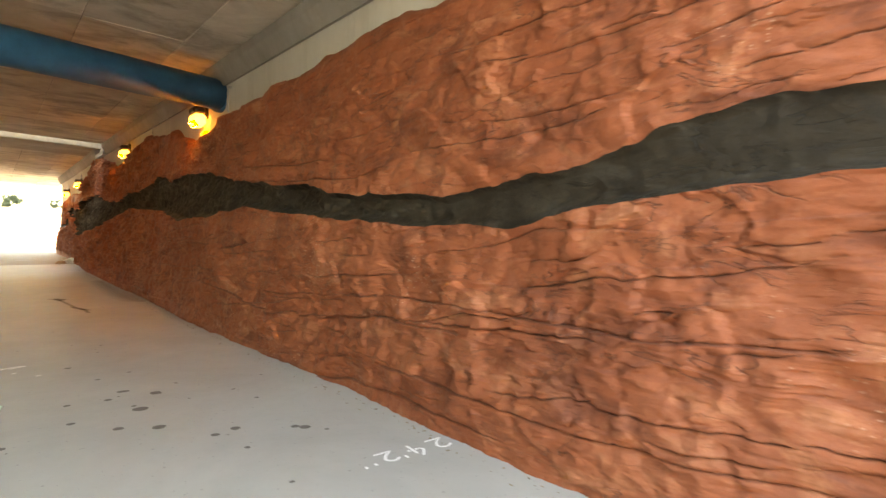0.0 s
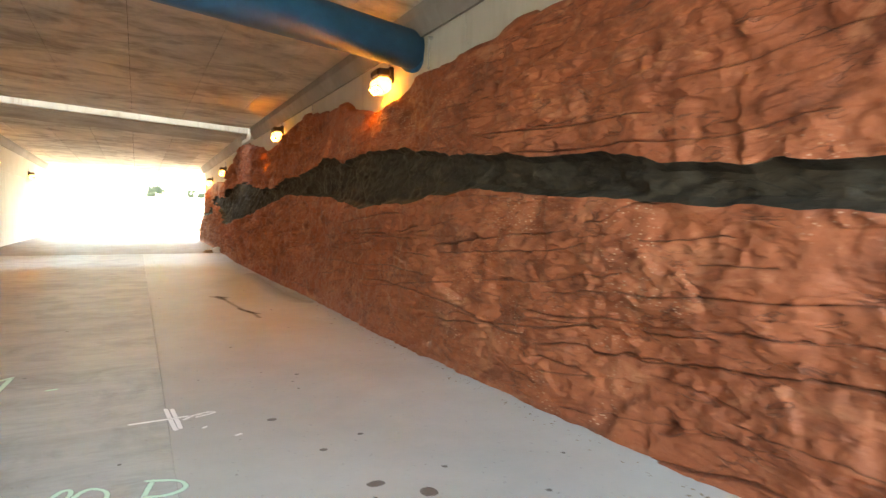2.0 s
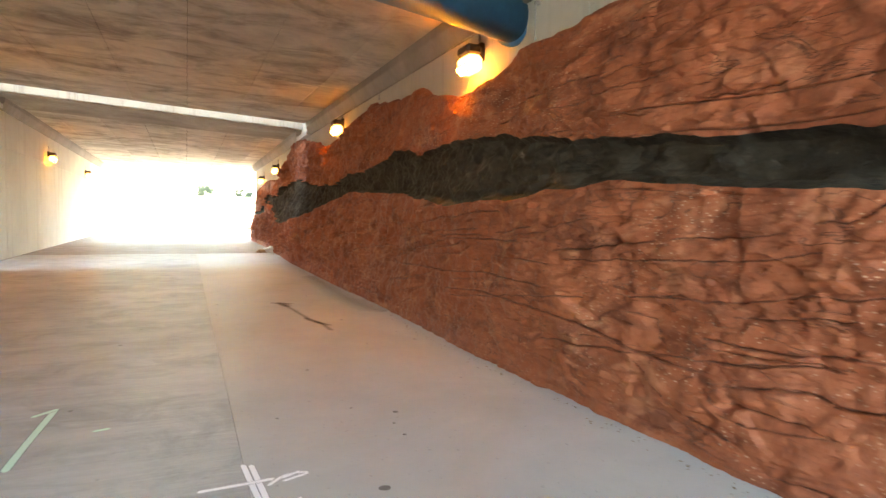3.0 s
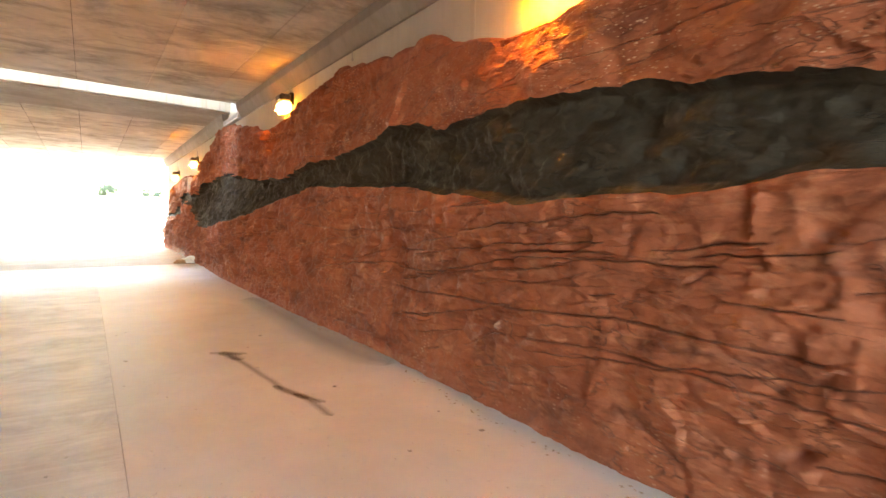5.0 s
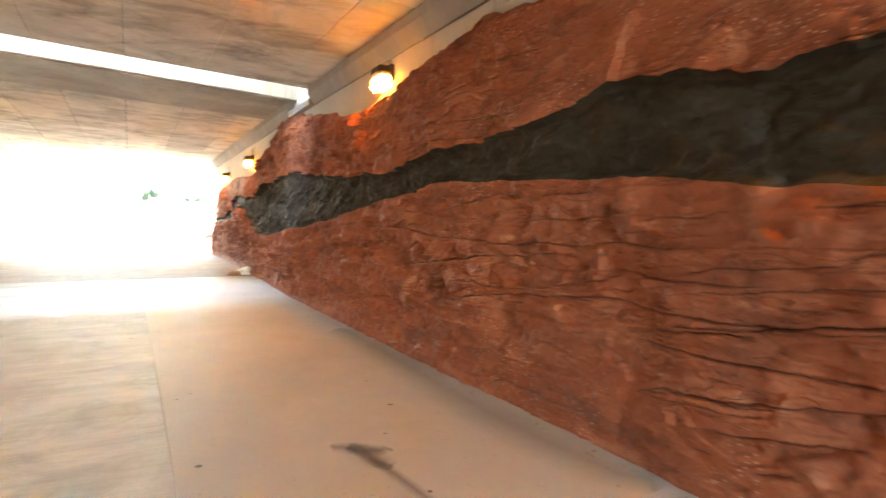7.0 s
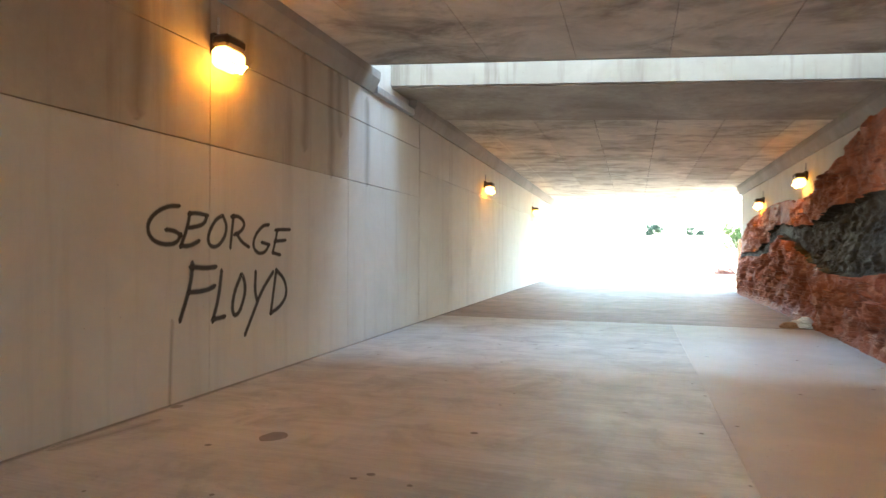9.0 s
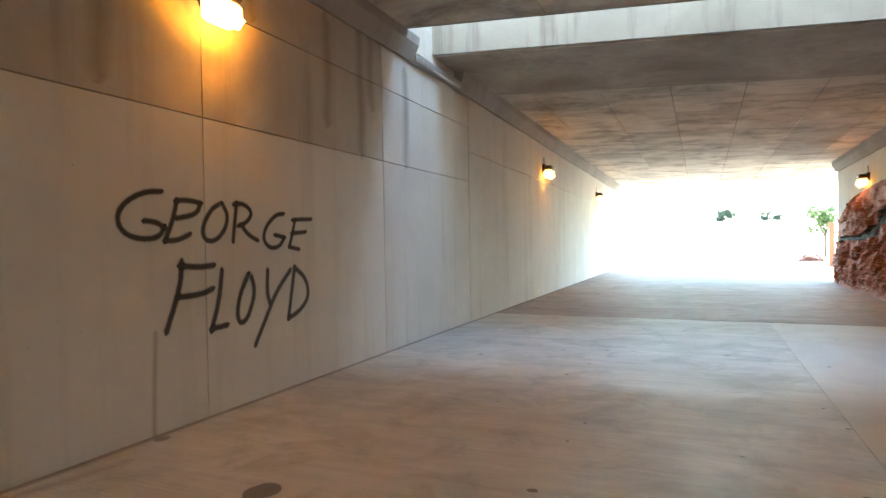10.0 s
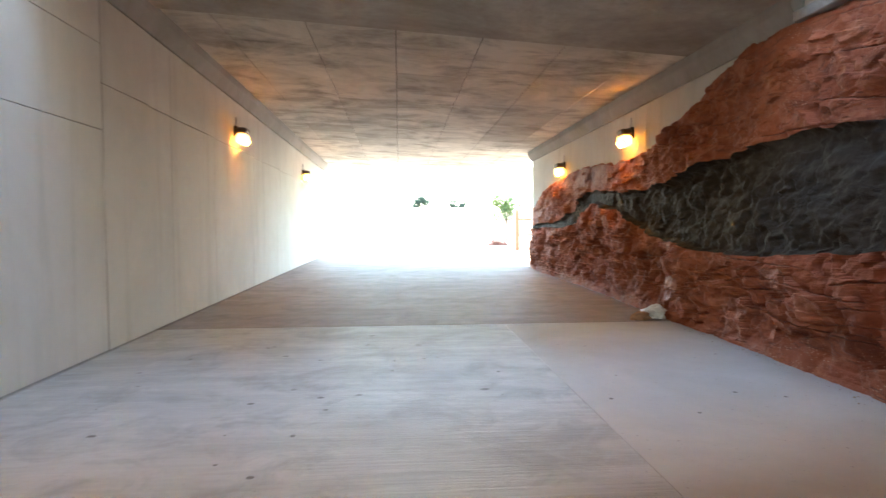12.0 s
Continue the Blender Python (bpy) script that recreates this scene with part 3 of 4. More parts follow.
def rock_relief(y, z, seam):
    """How far the rock stands out from its mean face at arrays y, z; seam is 1 inside the dark seam."""
    rough = np.clip((y - 12) / 6, 0, 1)
    body = np.clip(0.25 + z / 0.8, 0, 1)
    e = body * (0.085 * fbm(y * 0.4, z * 0.7, 11, 3) + 0.036 * fbm(y * 1.3, z * 2.1, 21, 4)) - 0.04
    # soft creases between hummocks
    for f, a, sd in ((1.1, 0.02, 22), (2.3, 0.012, 24), (4.9, 0.008, 26)):
        e -= a * (1 - np.abs(fbm(y * f, z * f * 1.5, sd, 2))) ** 7 * (0.4 + 0.6 * np.clip(vnoise(y * 0.8, z * 0.9, sd + 1) + 0.5, 0, 1)) * (1 - 0.5 * seam)
    # strata: each bed leans out over the one below, with a thin open joint here and there
    bed = (z + 0.10 * vnoise(y * 0.35, y * 0, 3) + 0.0075 * y) * 5.2 + 0.7 * vnoise(y * 0.45, z * 0.6, 31) + 0.12 * vnoise(y * 2.5, z * 1.0, 32)
    row = np.floor(bed)
    frac = bed - row
    on = np.clip(0.35 + vnoise(y * 0.6, row * 3.1, 33), 0, 1)
    e += (frac ** 2 - 0.33) * 0.045 * (1 - 0.6 * rough) * on * (1 - seam * 0.8)
    gap0 = np.minimum(frac, 1 - frac) / 5.2
    on2 = np.clip(3 * vnoise(y * 0.85 + 7, np.round(bed) * 5.3, 35) - 0.3, 0, 1)
    near = np.where(on2 * (1 - seam) > 0.35, gap0 + 0.0015, 1.0)
    e -= np.exp(-(gap0 / 0.006) ** 2) * 0.022 * on2 * (1 - seam)
    h, gap = cells(y * 1.7 + 0.45 * fbm(y * 2, z * 2, 41, 3), z * 2.6 + 0.45 * fbm(y * 2, z * 2, 42, 3), 5)
    e += h * (0.036 + 0.115 * rough) * np.clip(0.1 + z / 0.35, 0, 1) * (1 - 0.6 * seam)
    h2, gap2 = cells(y * 4.6 + 0.5 * fbm(y * 5, z * 5, 43, 2), z * 6.0 + 0.5 * fbm(y * 5, z * 5, 44, 2), 9)
    e += h2 * (0.02 + 0.055 * rough) * np.clip(0.1 + z / 0.35, 0, 1) * (1 - 0.6 * seam)
    breaks = np.clip(vnoise(y * 0.9, z * 1.1, 51) * 1.6, 0, 1)
    e -= np.exp(-(gap / 0.022) ** 2) * (0.012 + 0.05 * rough) * breaks * (1 - seam)
    for i, raw in enumerate(CRACKS):
        # let the ends run out at uneven lengths
        (ya, za), (yb, zb) = raw[0], raw[1]
        run = 0.15 + 0.9 * ((i * 0.618) % 1.0)
        line = [(ya - run, za + (za - zb) / max(0.3, yb - ya) * run * 0.4)] + raw
        crack(e, near, y, z, seam, line, 0.018 + 0.007 * (i % 3), 0.0042 + 0.0012 * (i % 3))
    for i, line in enumerate(FINE_CRACKS):
        crack(e, near, y, z, seam, line, 0.012 + 0.006 * (i % 4), 0.004 + 0.001 * (i % 3), 0.0022)
    for i, line in enumerate(SLANTS):
        crack(e, near, y, z, seam, line, 0.02 + 0.012 * (i % 3), 0.007 + 0.003 * (i % 2), 0.002)
    # chipped edges along the thinner laminae
    lam = (z + 0.11 * y + 0.05 * fbm(y * 0.8, z * 1.4, 36, 3)) * 15
    chip = np.clip(fbm(y * 2.1, np.floor(lam) * 2.7, 37, 2) * 2.2 - 0.25, 0, 1)
    e += chip * (lam - np.floor(lam) - 0.4) * 0.014 * (1 - rough) * (1 - seam)
    # scattered pockets
    cy, cz = np.floor(y * 0.9), np.floor(z * 1.3)
    r = [np.sin(cy * a + cz * b + 2.3) * 9713.7 for a, b in ((12.9, 78.2), (39.3, 11.1), (73.1, 52.2))]
    r = [q - np.floor(q) for q in r]
    dy, dz = y - (cy + 0.25 + 0.5 * r[0]) / 0.9, z - (cz + 0.25 + 0.5 * r[1]) / 1.3
    e -= np.where(r[2] > 0.62, np.exp(-((dy / 0.05) ** 2 + ((dz + 0.3 * dy) / 0.03) ** 2)), 0) * 0.09 * (1 - seam)
    e += 0.012 * fbm(y * 7, z * 9, 61, 4, 0.6)
    # long gouges run down the seam and the rough end
    e += seam * (0.036 * fbm(y * 2.2 + 0.6 * vnoise(y * 2, z * 3, 72), z * 3.4, 71, 4, 0.55) + 0.03 * (1 - rough) * fbm(y * 3.6, z * 6.0, 77, 3) - 0.02) + rough * seam * 0.013 * vnoise(y * 9, z * 1.6, 75)
    return e, near


def face_x(y, z):
    x = curve_through(FOOT, y) + 0.155 * z - 0.16 * np.exp(-((z - 1.1) / 0.6) ** 2) * np.clip((y - 15) / 4, 0, 1) * np.clip((27 - y) / 4, 0, 1)
    return x


COLS = np.concatenate([np.arange(-6.0, 1.0, 0.06), np.arange(1.0, 17.0, 0.022), np.arange(17.0, 26.0, 0.028), np.arange(26.0, 35.2, 0.045)])
rock = tagged(new("rock_wall"), "sculpted red artificial rock face with a dark seam", "rock wall", kind="structure")


def rock_sheet(name, lo, hi, rows, mat, seam, back=False, label=""):
    """A strip of the face between two height lines."""
    n, s = len(COLS), np.linspace(0, 1, rows)
    y = np.repeat(COLS[None, :], rows, 0)
    z = lo[None, :] + (hi - lo)[None, :] * s[:, None]
    band = np.zeros_like(z)
    low, high = LOWC[None, :], HIGHC[None, :]
    band = np.clip((z - low) / 0.05 + 0.0, 0, 1) * np.clip((high - z) / 0.05, 0, 1)
    relief, joint = rock_relief(y, z, band)
    x = face_x(y.ravel(), z.ravel()).reshape(y.shape) - relief + band * 0.07
    w = (RIGHT - 0.07 - x) / 0.05
    x = RIGHT - 0.07 - 0.05 * np.where(w > 20, w, np.log1p(np.exp(np.minimum(w, 20))))
    if back:
        # the crest rolls back to the wall
        k = np.clip((s[:, None] - 0.86) / 0.14, 0, 1) ** 2
        x = x + k * (RIGHT + 0.03 - x)
        z = z - k * 0.05 * (1 + vnoise(y * 4, y * 0, 91))
    if lo is FLOORC:
        x = x - 0.02 * np.exp(-z / 0.05)
    v = np.stack([x, y, z], -1).reshape(-1, 3)
    i = np.arange(rows - 1)[:, None] * n + np.arange(n - 1)[None, :]
    q = np.stack([i, i + n, i + n + 1, i + 1], -1).reshape(-1, 4)
    me = bpy.data.meshes.new(name)
    me.vertices.add(len(v))
    me.vertices.foreach_set("co", v.astype(np.float32).ravel())
    me.loops.add(q.size)
    me.loops.foreach_set("vertex_index", q.astype(np.int32).ravel())
    me.polygons.add(len(q))
    me.polygons.foreach_set("loop_start", np.arange(0, q.size, 4, dtype=np.int32))
    me.update(calc_edges=True)
    near = me.attributes.new("joint_gap", "FLOAT", "POINT")
    near.data.foreach_set("value", (joint + band).astype(np.float32).ravel())
    me.materials.append(mat)
    me.shade_smooth()
    return part(name, me, rock, label)


jag = 0.03 * fbm(COLS * 2.2, COLS * 0, 81, 4)
LOWC = curve_through(LOW, COLS) + jag * 0.7
HIGHC = curve_through(HIGH, COLS) + 0.03 * fbm(COLS * 2.6, COLS * 0, 85, 4)
TOPC = curve_through(TOP, COLS) + 0.04 * fbm(COLS * 2.4, COLS * 0, 87, 4)
FLOORC = COLS * 0 - 0.03
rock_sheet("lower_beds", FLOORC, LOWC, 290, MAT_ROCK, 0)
rock_sheet("dark_seam", LOWC, HIGHC, 72, MAT_BAND, 1, label="dark grey rock seam")
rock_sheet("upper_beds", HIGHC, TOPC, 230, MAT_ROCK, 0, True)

# ---- blue pipe ----
pipe = tagged(new("overhead_pipe"), "large blue painted pipe crossing under the deck", "pipe")
PA, PB = Vector((RIGHT - 0.02, 9.45, 3.45)), Vector((LEFT + 0.02, 6.85, 3.5))
part("tube", from_bm("tube", tube_bm(PA, PB, 0.235, 48), MAT_PIPE, True), pipe)
for k in (0.45,):
    c, d = PA.lerp(PB, k), (PB - PA).normalized()
    part("coupling", from_bm("coupling", tube_bm(c - d * 0.06, c + d * 0.06, 0.245, 48), MAT_PIPE, True), pipe)
for e, s in ((PA, 1), (PB, -1)):
    d = (PB - PA).normalized() * s
    part("flange", from_bm("flange", tube_bm(e, e + d * 0.05, 0.27, 48), MAT_PIPE, True), pipe)

# ---- wall lamps ----


def wall_lamp():
    """A wall lamp facing +x from a wall at x = 0: back box, hood, glowing jar, conduit."""
    ob = tagged(new("wall_lamp"), "lit amber wall lamp with a dark metal hood", "lamp", "wall lamps along the underpass")
    bm = box_bm((0.0, -0.1, 0.02), (0.07, 0.1, 0.24), 0.015)
    part("back_box", from_bm("back_box", bm, MAT_HOUSING), ob)
    bm = box_bm((0.06, -0.15, 0.08), (0.26, 0.15, 0.2), 0.03)
    part("hood", from_bm("hood", bm, MAT_HOUSING), ob)
    bm = box_bm((0.05, -0.17, -0.12), (0.26, 0.17, 0.085), 0.05)
    part("glass", from_bm("glass", bm, MAT_LAMP, True), ob, "glowing amber glass")
    bm = bmesh.new()
    vs = [bm.verts.new(c) for c in ((0.2, -0.14, -0.124), (0.2, 0.14, -0.124), (0.264, -0.14, -0.055), (0.264, 0.14, -0.055))]
    bm.faces.new((vs[0], vs[1], vs[3], vs[2]))
    part("lens", from_bm("lens", bm, MAT_LENS), ob, "bright amber lens")
    part("conduit", from_bm("conduit", tube_bm((0.03, 0, 0.23), (0.03, 0, 0.42), 0.014, 8), MAT_STEEL), ob, "thin metal conduit")
    return ob


lamp = wall_lamp()
lamp.matrix_world = pose(LEFT, 17.08, 3.31)
for x, y, z, turn in ((LEFT, 28.3, 3.1, 0), (LEFT, 36.5, 2.97, 0), (RIGHT, 10.27, 3.17, 180), (RIGHT, 17.05, 3.24, 180), (RIGHT, 27.15, 2.95, 180), (RIGHT, 31.7, 2.76, 180)):
    copy_thing(lamp, pose(x, y, z, 0, 0, turn))


# ---- threaded rods left in the wall above the rock ----


def rod(y, z0, z1):
    ob = tagged(new("threaded_rod"), "thin rusty threaded rod hanging on the wall head", "rod", "rods above the rock")
    part("shaft", from_bm("shaft", tube_bm((RIGHT - 0.05, y, z0), (RIGHT - 0.05, y, z1), 0.008, 8), MAT_STEEL), ob)
    part("nut", from_bm("nut", tube_bm((RIGHT - 0.05, y, z0 + 0.01), (RIGHT - 0.05, y, z0 + 0.03), 0.018, 6), MAT_STEEL), ob)
    part("clip", from_bm("clip", box_bm((RIGHT - 0.06, y - 0.02, z1 - 0.02), (RIGHT, y + 0.02, z1 + 0.01), 0.003), MAT_STEEL), ob)
    return ob


rod(14.22, 3.42, 3.66)
rod(15.99, 3.52, 3.66)
rod(9.0, 3.12, 3.5)

# ---- spray-painted writing on the wall ----
GLYPHS = {
    "big_g": [[(.92, .97), (.6, .95), (.2, .75), (.02, .47), (.12, .18), (.45, .05), (.85, .08), (.98, .3)], [(.55, .4), (.8, .38), (.98, .28)]],
    "e": [[(1, .92), (.6, .97), (.33, .93)], [(.36, .95), (.27, .55), (.05, .04)], [(.97, .88), (.85, .65), (.35, .55)], [(.05, .06), (.35, .06), (.68, .2)]],
    "o": [[(.75, .98), (.4, .85), (.05, .4), (.1, .08), (.45, .02), (.85, .3), (.98, .7), (.75, .98)]],
    "r": [[(.2, .98), (.12, .5), (.05, .03)], [(.1, .95), (.5, .98), (.8, .75), (.55, .5), (.25, .42)], [(.35, .45), (.6, .2), (.98, .05)]],
    "g": [[(.95, .98), (.6, .95), (.15, .6), (.05, .25), (.35, .03), (.75, .08), (.95, .3)], [(.55, .4), (.98, .33)]],
    "last_e": [[(1, .95), (.5, .93), (.2, .9)], [(.3, .9), (.2, .5), (.05, .1)], [(.75, .55), (.15, .5)], [(.05, .1), (.45, .02)]],
    "f": [[(.35, .98), (.3, .6), (.03, .02)], [(.3, .92), (.7, .88), (1, .9)], [(.25, .48), (.7, .48), (.97, .55)]],
    "l": [[(.75, 1), (.55, .5), (.1, .05)], [(.1, .08), (1, .1)]],
    "slim_o": [[(.65, .98), (.2, .6), (.05, .2), (.25, .03), (.6, .15), (.95, .6), (.8, .92), (.65, .98)]],
    "y": [[(.38, 1), (.35, .7), (.42, .55)], [(1, .98), (.6, .7), (.35, .4), (.03, .02)]],
    "d": [[(.35, .98), (.2, .5), (.05, .03)], [(.35, .98), (.85, .75), (.98, .4), (.6, .15), (.05, .03)]],
    "2": [[(.05, .8), (.4, 1), (.85, .8), (.6, .4), (.05, .02)], [(.05, .03), (.95, .05)]],
    "4": [[(.6, 1), (.05, .4), (.95, .42)], [(.75, .75), (.68, 0)]],
    "mark": [[(.5, 1), (.4, .75)]],
    "m": [[(.0, .0), (.2, .8), (.4, .9), (.35, .3)], [(.38, .4), (.6, .95), (.95, .8), (.85, .2)]],
    "p": [[(.05, .0), (.3, .98)], [(.2, .95), (.8, 1), (.95, .75), (.6, .5), (.2, .45)]],
    "exclaim": [[(.6, 1), (.4, .35)], [(.35, .1), (.32, .02)]],
}


def write(owner, place, letters, width, mat):
    """Each letter is a part of its own."""
    for ch, u0, v0, w, h in letters:
        part("letter", strokes_mesh("letter", [[(u0 + w * a, v0 + h * b) for a, b in s] for s in GLYPHS[ch]], width, mat, place), owner)


def on_wall(u, v, lift):
    return (LEFT + 0.008 + lift, u, v)


def on_floor(u, v, lift):
    return (u, v, 0.004 + lift)


graffiti = tagged(new("graffiti"), "two words sprayed in black paint on the pale wall", "graffiti")
write(graffiti, on_wall, [("big_g", 16.19, 1.43, .42, .39), ("e", 16.58, 1.42, .38, .35), ("o", 16.95, 1.42, .31, .34), ("r", 17.29, 1.42, .33, .35),
                                   ("g", 17.67, 1.35, .33, .35), ("last_e", 18.04, 1.34, .38, .33)], 0.06, MAT_SPRAY)
write(graffiti, on_wall, [("f", 16.58, .74, .5, .55), ("l", 17.02, .67, .2, .52), ("slim_o", 17.32, .69, .26, .46), ("y", 17.54, .48, .53, .68),
                                   ("d", 18.01, .66, .36, .52)], 0.07, MAT_SPRAY)

mark = tagged(new("floor_marking"), "white painted measurement on the floor beside the rock", "marking")
write(mark, lambda u, v, l: (2.66 - u, 3.0 - v, 0.004 + l), [("2", .02, 0.02, .13, .16), ("4", .2, 0.03, .13, .17), ("mark", .36, .08, .05, .1), ("2", .42, 0.03, .12, .15),
                                                                      ("mark", .58, .12, .04, .05), ("mark", .65, .13, .04, .05)], 0.03, MAT_WHITE)
mark = tagged(new("floor_marking"), "green painted letters on the broomed concrete floor", "marking")
write(mark, lambda u, v, l: (-.38 + .9 * u + .06 * v, 5.78 - .42 * u + v, 0.004 + l), [("m", 0, 0, .34, .3), ("p", .44, 0, .28, .38), ("m", .08, -.6, .3, .28), ("p", .42, -.55, .24, .36), ("exclaim", .7, -.38, .12, .4)],
                      0.04, MAT_GREEN)
mark = tagged(new("floor_marking"), "white painted cross and arrow on the floor", "marking")
part("cross", strokes_mesh("paint", [[(.26, 6.66), (.24, 6.86), (.22, 7.12)], [(.29, 6.68), (.26, 7.1)], [(.0, 6.88), (.22, 6.89), (.34, 6.9)]], 0.04, MAT_WHITE, on_floor), mark)
part("arrow", strokes_mesh("paint", [[(.32, 6.84), (.42, 6.94), (.56, 6.92), (.4, 6.86)], [(.4, 6.9), (.48, 6.94)], [(.42, 6.62), (.44, 6.64)], [(.59, 6.4), (.62, 6.41)]], 0.03, MAT_WHITE, on_floor), mark)
mark = tagged(new("floor_marking"), "faded green painted arrow on the floor", "marking")
part("arrow", strokes_mesh("paint", [[(-.93, 7.5), (-.91, 8.0), (-.88, 8.5)], [(-.98, 8.4), (-.88, 8.5)], [(-.57, 7.97), (-.52, 7.98)]], 0.06, MAT_GREEN, on_floor), mark)
mark = tagged(new("floor_marking"), "thin chalk strokes on the far floor slab", "marking")
part("chalk", strokes_mesh("paint", [[(-2.1, 27.2), (-2.05, 28.2)], [(-1.25, 28.4), (-1.05, 27.3)], [(-1.7, 28.1), (-1.6, 28.3)]], 0.03, MAT_CHALK, on_floor), mark)

# ---- stains and litter on the floor ----


def blot(x, y, r, seed, stretch=1.0):
    n = 14
    ring = [(x + r * stretch * math.cos(a) * (1 + 0.25 * noise.noise((seed, math.cos(a) * 1.5, math.sin(a) * 1.5))),
             y + r * math.sin(a) * (1 + 0.25 * noise.noise((seed + 5, math.cos(a) * 1.5, math.sin(a) * 1.5)))) for a in (2 * math.pi * k / n for k in range(n))]
    return ring


def blots(name, items, mat, label):
    v, f = [], []
    for i, (x, y, r, s) in enumerate(items):
        ring = blot(x, y, r, i * 3.1, s)
        o = len(v)
        v += [(a, b, 0.0025) for a, b in ring]
        f.append(tuple(range(o, o + len(ring))))
    return tagged(part(name, mesh_of(name, v, f, mat)), label, "stain", kind="stuff")


rng = random.Random(4)
spots = [(1.18, 4.28, .045, 1), (1.16, 4.8, .05, 1.2), (.95, 4.4, .035, 1), (.7, 4.7, .03, 1), (1.45, 3.9, .03, 1), (1.6, 3.95, .035, 1), (1.95, 3.75, .03, 1), (2.0, 3.7, .04, 1),
         (1.0, 5.2, .03, 1), (.72, 5.2, .025, 1), (1.14, 5.4, .035, 1.4), (1.35, 5.2, .05, 1), (1.02, 5.95, .02, 1.2), (.85, 6.6, .03, 1), (1.3, 6.1, .02, 1), (.3, 4.4, .03, 1)]
spots += [(rng.uniform(-3.8, 2.3), rng.uniform(1, 23), rng.uniform(.008, .022), 1) for _ in range(120)]
spots += [(rng.uniform(-3.6, -.5), rng.uniform(14, 24), rng.uniform(.012, .026), rng.uniform(1, 1.6)) for _ in range(26)]
blots("oil_spots", spots, MAT_STAIN, "small dark oil and gum spots on the floor")
blots("oil_patch", [(-3.06, 16.0, .12, 0.8), (-4.36, 16.45, .06, 0.8)], MAT_WET, "round dark oil patch on the floor")

streak = tagged(new("damp_streak"), "dark branching damp streak, and a dark strip along the wall foot", "stain", kind="structure")
part("run", strokes_mesh("run", [[(1.2, 12.9), (1.27, 12.63), (1.32, 12.2), (1.34, 11.9), (1.38, 11.6), (1.36, 11.36), (1.48, 11.1), (1.49, 10.65)], [(1.36, 11.5), (1.43, 11.3), (1.46, 11.1)], [(1.44, 11.2), (1.54, 10.95)]], 0.1, MAT_DAMP, on_floor), streak)
part("head", strokes_mesh("head", [[(1.16, 12.95), (1.24, 12.85), (1.34, 12.8)], [(1.25, 12.9), (1.28, 12.6)]], 0.2, MAT_DAMP, on_floor), streak)
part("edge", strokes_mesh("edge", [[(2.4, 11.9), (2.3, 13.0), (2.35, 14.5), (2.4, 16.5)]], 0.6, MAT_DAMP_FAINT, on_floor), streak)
# dark soft-edged strip along the foot of the panel wall
part("wall_foot", strokes_mesh("wall_foot", [[(-4.45, 9.0), (-4.44, 14.5), (-4.43, 17.0), (-4.45, 20), (-4.44, 24), (-4.45, 33), (-4.45, 40)]], 0.13, MAT_FOOT_DARK, on_floor), streak)

runs = tagged(new("wall_runs"), "dark water runs and rust on the panel wall", "stain", kind="structure")
part("water_run", strokes_mesh("water_run", [[(19.45, 3.85), (19.43, 3.4), (19.47, 3.0), (19.44, 2.5)], [(19.68, 3.85), (19.66, 3.5), (19.69, 3.1)], [(18.75, 3.8), (18.78, 3.3), (18.74, 2.75)],
                                             [(17.6, 3.9), (17.58, 3.5)], [(20.6, 3.7), (20.62, 3.0), (20.58, 2.5)], [(16.1, 3.9), (16.12, 3.1), (16.08, 2.6)]], 0.26, MAT_RUN, on_wall), runs)
part("rust_run", strokes_mesh("rust_run", [[(16.5, .75), (16.48, .4), (16.47, .02)]], 0.07, MAT_RUST, on_wall), runs)
part("rust_pool", strokes_mesh("rust_pool", [[(-4.35, 15.3), (-4.25, 15.7), (-4.2, 16.0)]], 0.2, MAT_RUST, on_floor), runs)

lv, lf = [], []
for _ in range(420):
    y = rng.uniform(1.5, 26)
    x = float(curve_through(FOOT, np.array([y]))[0]) - 0.05 - abs(rng.gauss(0, .07))
    r, a, t = rng.uniform(.006, .02), rng.uniform(0, 6.28), rng.uniform(-.5, .5)
    c, s, o = math.cos(a) * r, math.sin(a) * r, len(lv)
    lv += [(x + c, y + s, .003 + abs(t) * r), (x - s * .6, y + c * .6, .006), (x - c, y - s, .003), (x + s * .6, y - c * .6, .004)]
    lf.append((o, o + 1, o + 2, o + 3))
tagged(part("leaf_litter", mesh_of("leaf_litter", lv, lf, MAT_LITTER)), "dry leaf bits and grit along the rock foot", "litter", kind="stuff")


def crumple(name, size, mat, at, seed, label, category):
    bm = bmesh.new()
    bmesh.ops.create_icosphere(bm, subdivisions=4, radius=1)
    for v in bm.verts:
        p = v.co * 1.6
        k = 1 + .35 * noise.noise(p + Vector((seed, 0, 0))) + .22 * noise.ridged_multi_fractal(p * 1.5, 1, 2, 3, 1, 2)
        v.co = Vector((v.co.x * size[0] * k, v.co.y * size[1] * k, max(v.co.z, -.35) * size[2] * k))
    low = min(v.co.z for v in bm.verts)
    for v in bm.verts:
        v.co.z -= low
    ob = tagged(part(name, from_bm(name, bm, mat)), label, category)
    ob.matrix_world = pose(*at)
    return ob


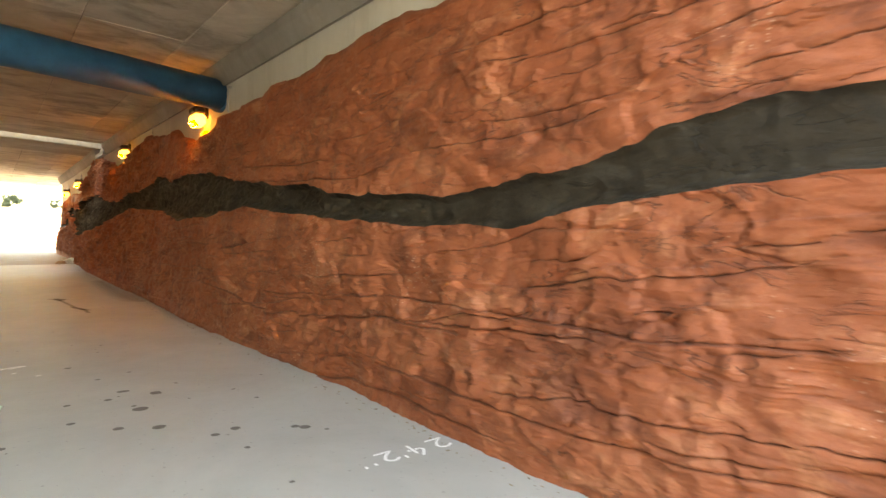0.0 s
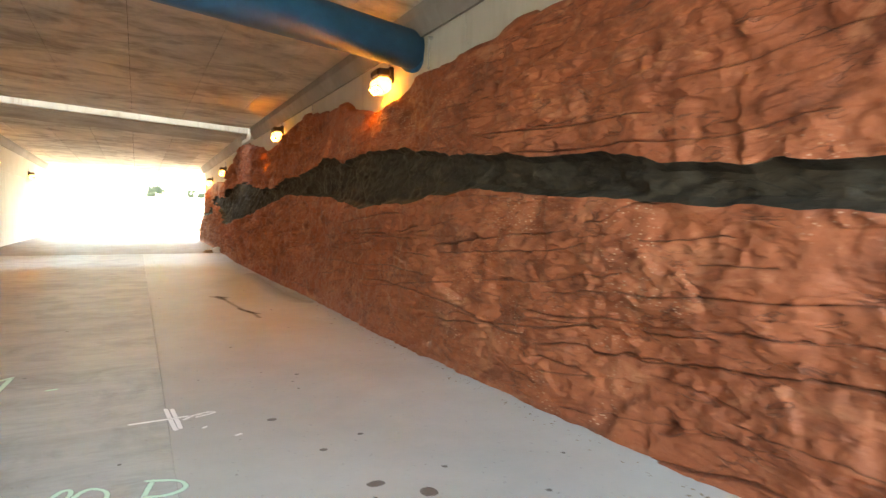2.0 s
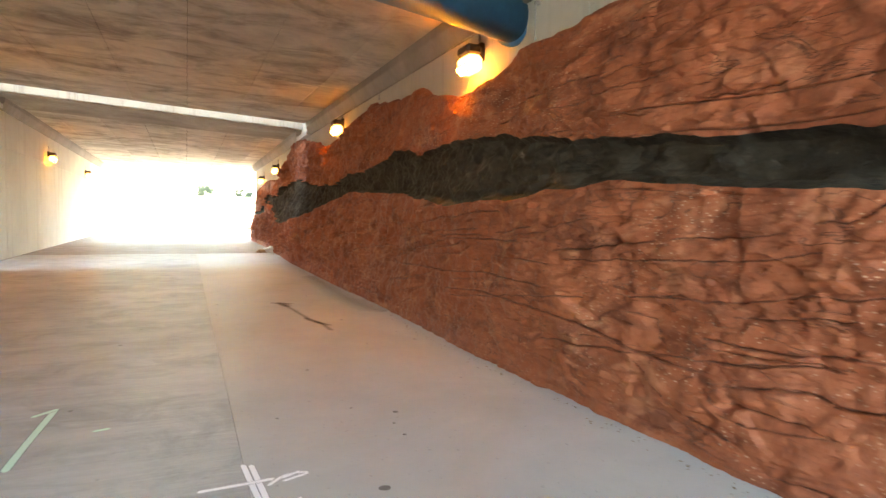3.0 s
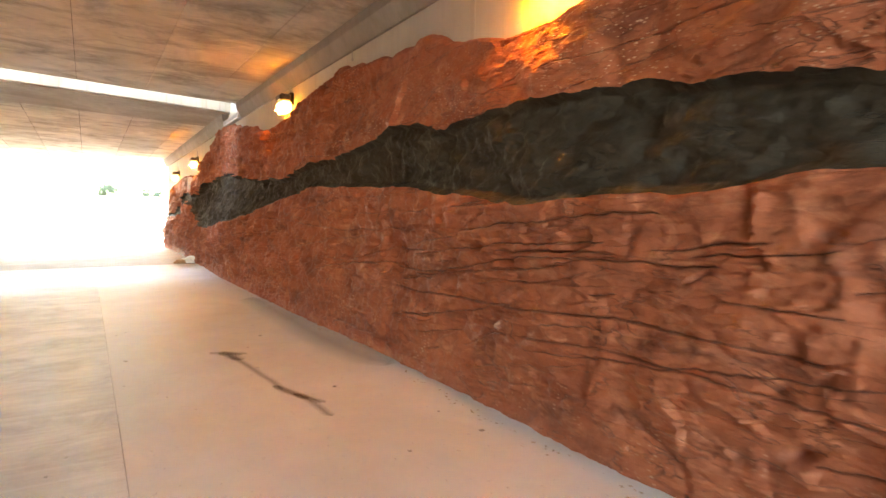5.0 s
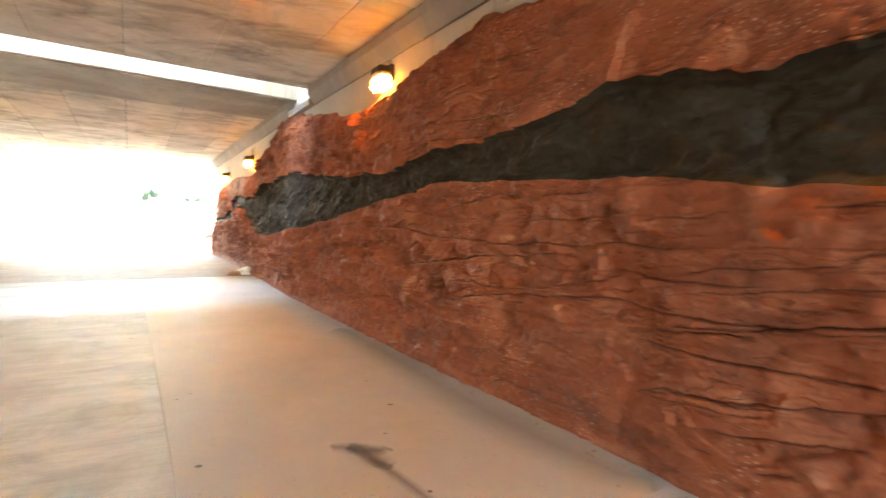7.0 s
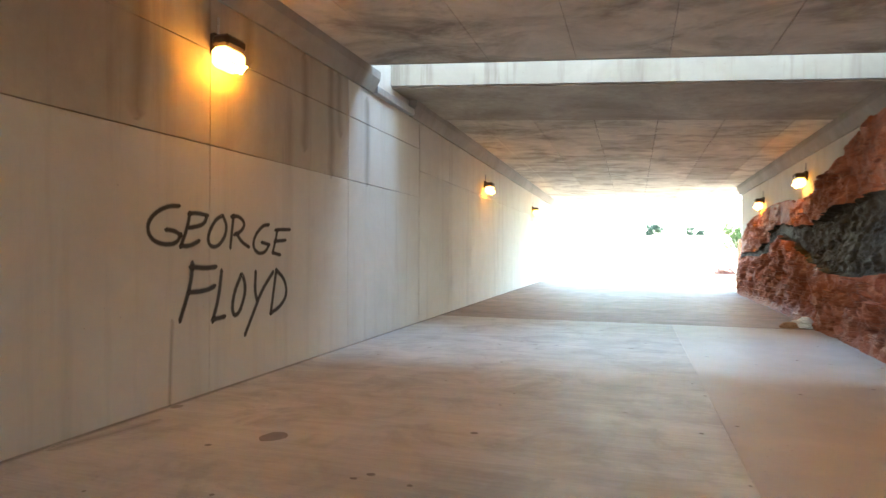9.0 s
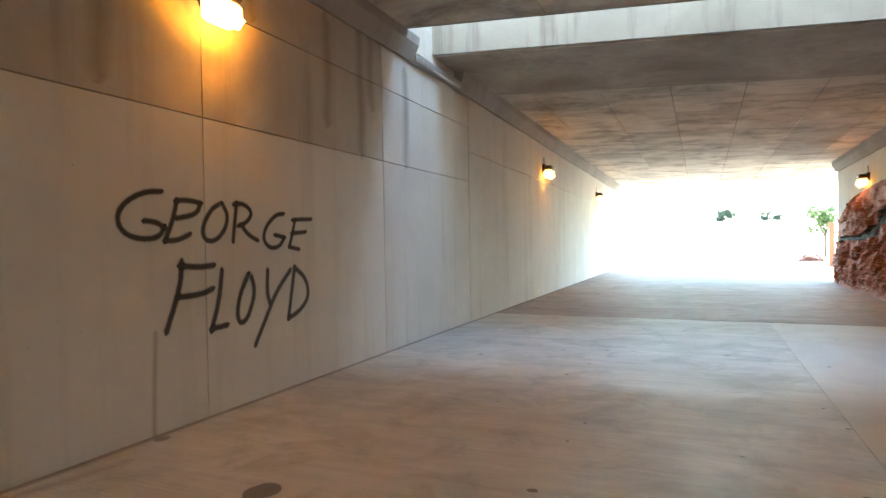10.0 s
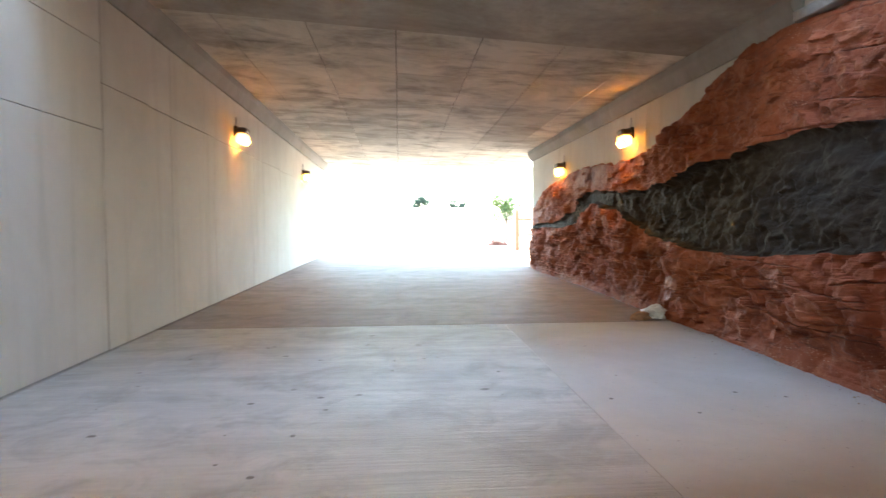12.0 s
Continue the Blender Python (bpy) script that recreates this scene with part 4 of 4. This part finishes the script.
crumple("plastic_bag", (.17, .13, .1), MAT_BAG, (2.52, 24.55, .003, 0, 0, 20), 3.0, "crumpled white plastic bag lying at the rock foot", "litter")
crumple("paper_cup", (.07, .06, .09), MAT_TIN, (2.74, 24.35, .003), 8.0, "crushed cream paper cup beside the white bag", "litter")
crumple("cardboard_scrap", (.15, .1, .06), MAT_CARD, (2.24, 24.4, .003, 0, 0, 35), 12.0, "torn brown cardboard scrap beside the white bag", "litter")
crumple("paper_scrap", (.12, .05, .012), MAT_BAG, (2.86, 24.0, .003, 0, 0, -30), 15.0, "flat white paper scrap by the rock foot", "litter")

# ---- outside the far mouth ----


def tree(name, height, crown_r, crown_z, leaves, mat, size, seed, label):
    r = random.Random(seed)
    ob = tagged(new(name), label, "tree")
    bm = tube_bm((0, 0, 0), (0, 0, crown_z), .05 * crown_r + .04, 8, .03 * crown_r + .02)
    for k in range(7):
        a = k * 2.4
        tube_bm((0, 0, crown_z * (.6 + .05 * k)), (math.cos(a) * crown_r * .6, math.sin(a) * crown_r * .6, crown_z + (height - crown_z) * r.uniform(.1, .6)), .03 * crown_r + .01, 6, .008, bm)
    part("trunk", from_bm("trunk", bm, MAT_BARK), ob)
    clumps = [(r.gauss(0, .45) * crown_r, r.gauss(0, .45) * crown_r, crown_z + (height - crown_z) * r.uniform(0, .85), r.uniform(.25, .5) * crown_r) for _ in range(16)]
    v, f = [], []
    for _ in range(leaves):
        cx, cy, cz, cr = r.choice(clumps)
        d = Vector((r.gauss(0, 1), r.gauss(0, 1), r.gauss(0, .8))).normalized() * cr * r.uniform(.6, 1.05)
        c = Vector((cx, cy, cz)) + d
        a = Vector((r.gauss(0, 1), r.gauss(0, 1), r.gauss(0, 1))).normalized() * size
        b = a.cross(Vector((r.gauss(0, 1), r.gauss(0, 1), r.gauss(0, 1)))).normalized() * size * .5
        o = len(v)
        v += [c - a, c + b, c + a, c - b]
        f.append((o, o + 1, o + 2, o + 3))
    part("crown", mesh_of("crown", v, f, mat), ob)
    return ob


def land(x, y):
    """Height of the ground outside: it climbs gently beyond the far mouth."""
    s = min(1.0, max(0.0, (y - 62) / 100))
    return -0.06 + 4.9 * s * s * (3 - 2 * s)


tree("small_tree", 3.7, 1.0, 1.9, 2600, MAT_LEAF, .09, 1, "small bright green leafy tree beyond the mouth").matrix_world = pose(7.0, 61, land(7, 61))
tree("far_tree", 3.2, 2.0, .5, 2600, MAT_FAR_LEAF, .2, 2, "dark green round tree on the far rise").matrix_world = pose(3.7, 166, land(3, 166))
tree("far_tree", 2.2, 1.0, .4, 1600, MAT_FAR_LEAF, .16, 3, "dark green round tree on the far rise").matrix_world = pose(12.6, 166, land(3, 166))
tree("far_tree", 1.7, 1.0, .3, 1400, MAT_FAR_LEAF, .16, 4, "low dark green tree on the far rise").matrix_world = pose(14.8, 166, land(3, 166))

fence = tagged(new("timber_fence"), "red-brown timber post and rails beyond the mouth", "fence")
box("post", (4.72, 46.0, -.1), (4.92, 46.2, 2.0), MAT_POST, fence, .012)
box("post", (6.2, 46.6, -.1), (6.38, 46.78, 1.9), MAT_POST, fence, .012)
for z in (.75, 1.55):
    part("rail", from_bm("rail", tube_bm((4.8, 46.08, z), (6.3, 46.7, z), .05, 8), MAT_POST), fence)
crumple("boulder", (.45, .35, .25), MAT_ROCK, (5.0, 53, -.1), 5.0, "low red boulder beside the path outside", "boulder")

# the sheet of ground, climbing to the far rise
xs = [-900, -300, -100, -40, -15, 0, 15, 40, 100, 300, 900]
yy = [-900, -200, -60, -8, 44, 55, 62] + [62 + 10 * k for k in range(1, 11)] + [220, 500, 2500]
gv = [(x, y, land(x, y)) for y in yy for x in xs]
n = len(xs)
gf = [(j * n + i, j * n + i + 1, (j + 1) * n + i + 1, (j + 1) * n + i) for j in range(len(yy) - 1) for i in range(n - 1)]
part("sand", mesh_of("sand", gv, gf, MAT_GROUND, True), ground)
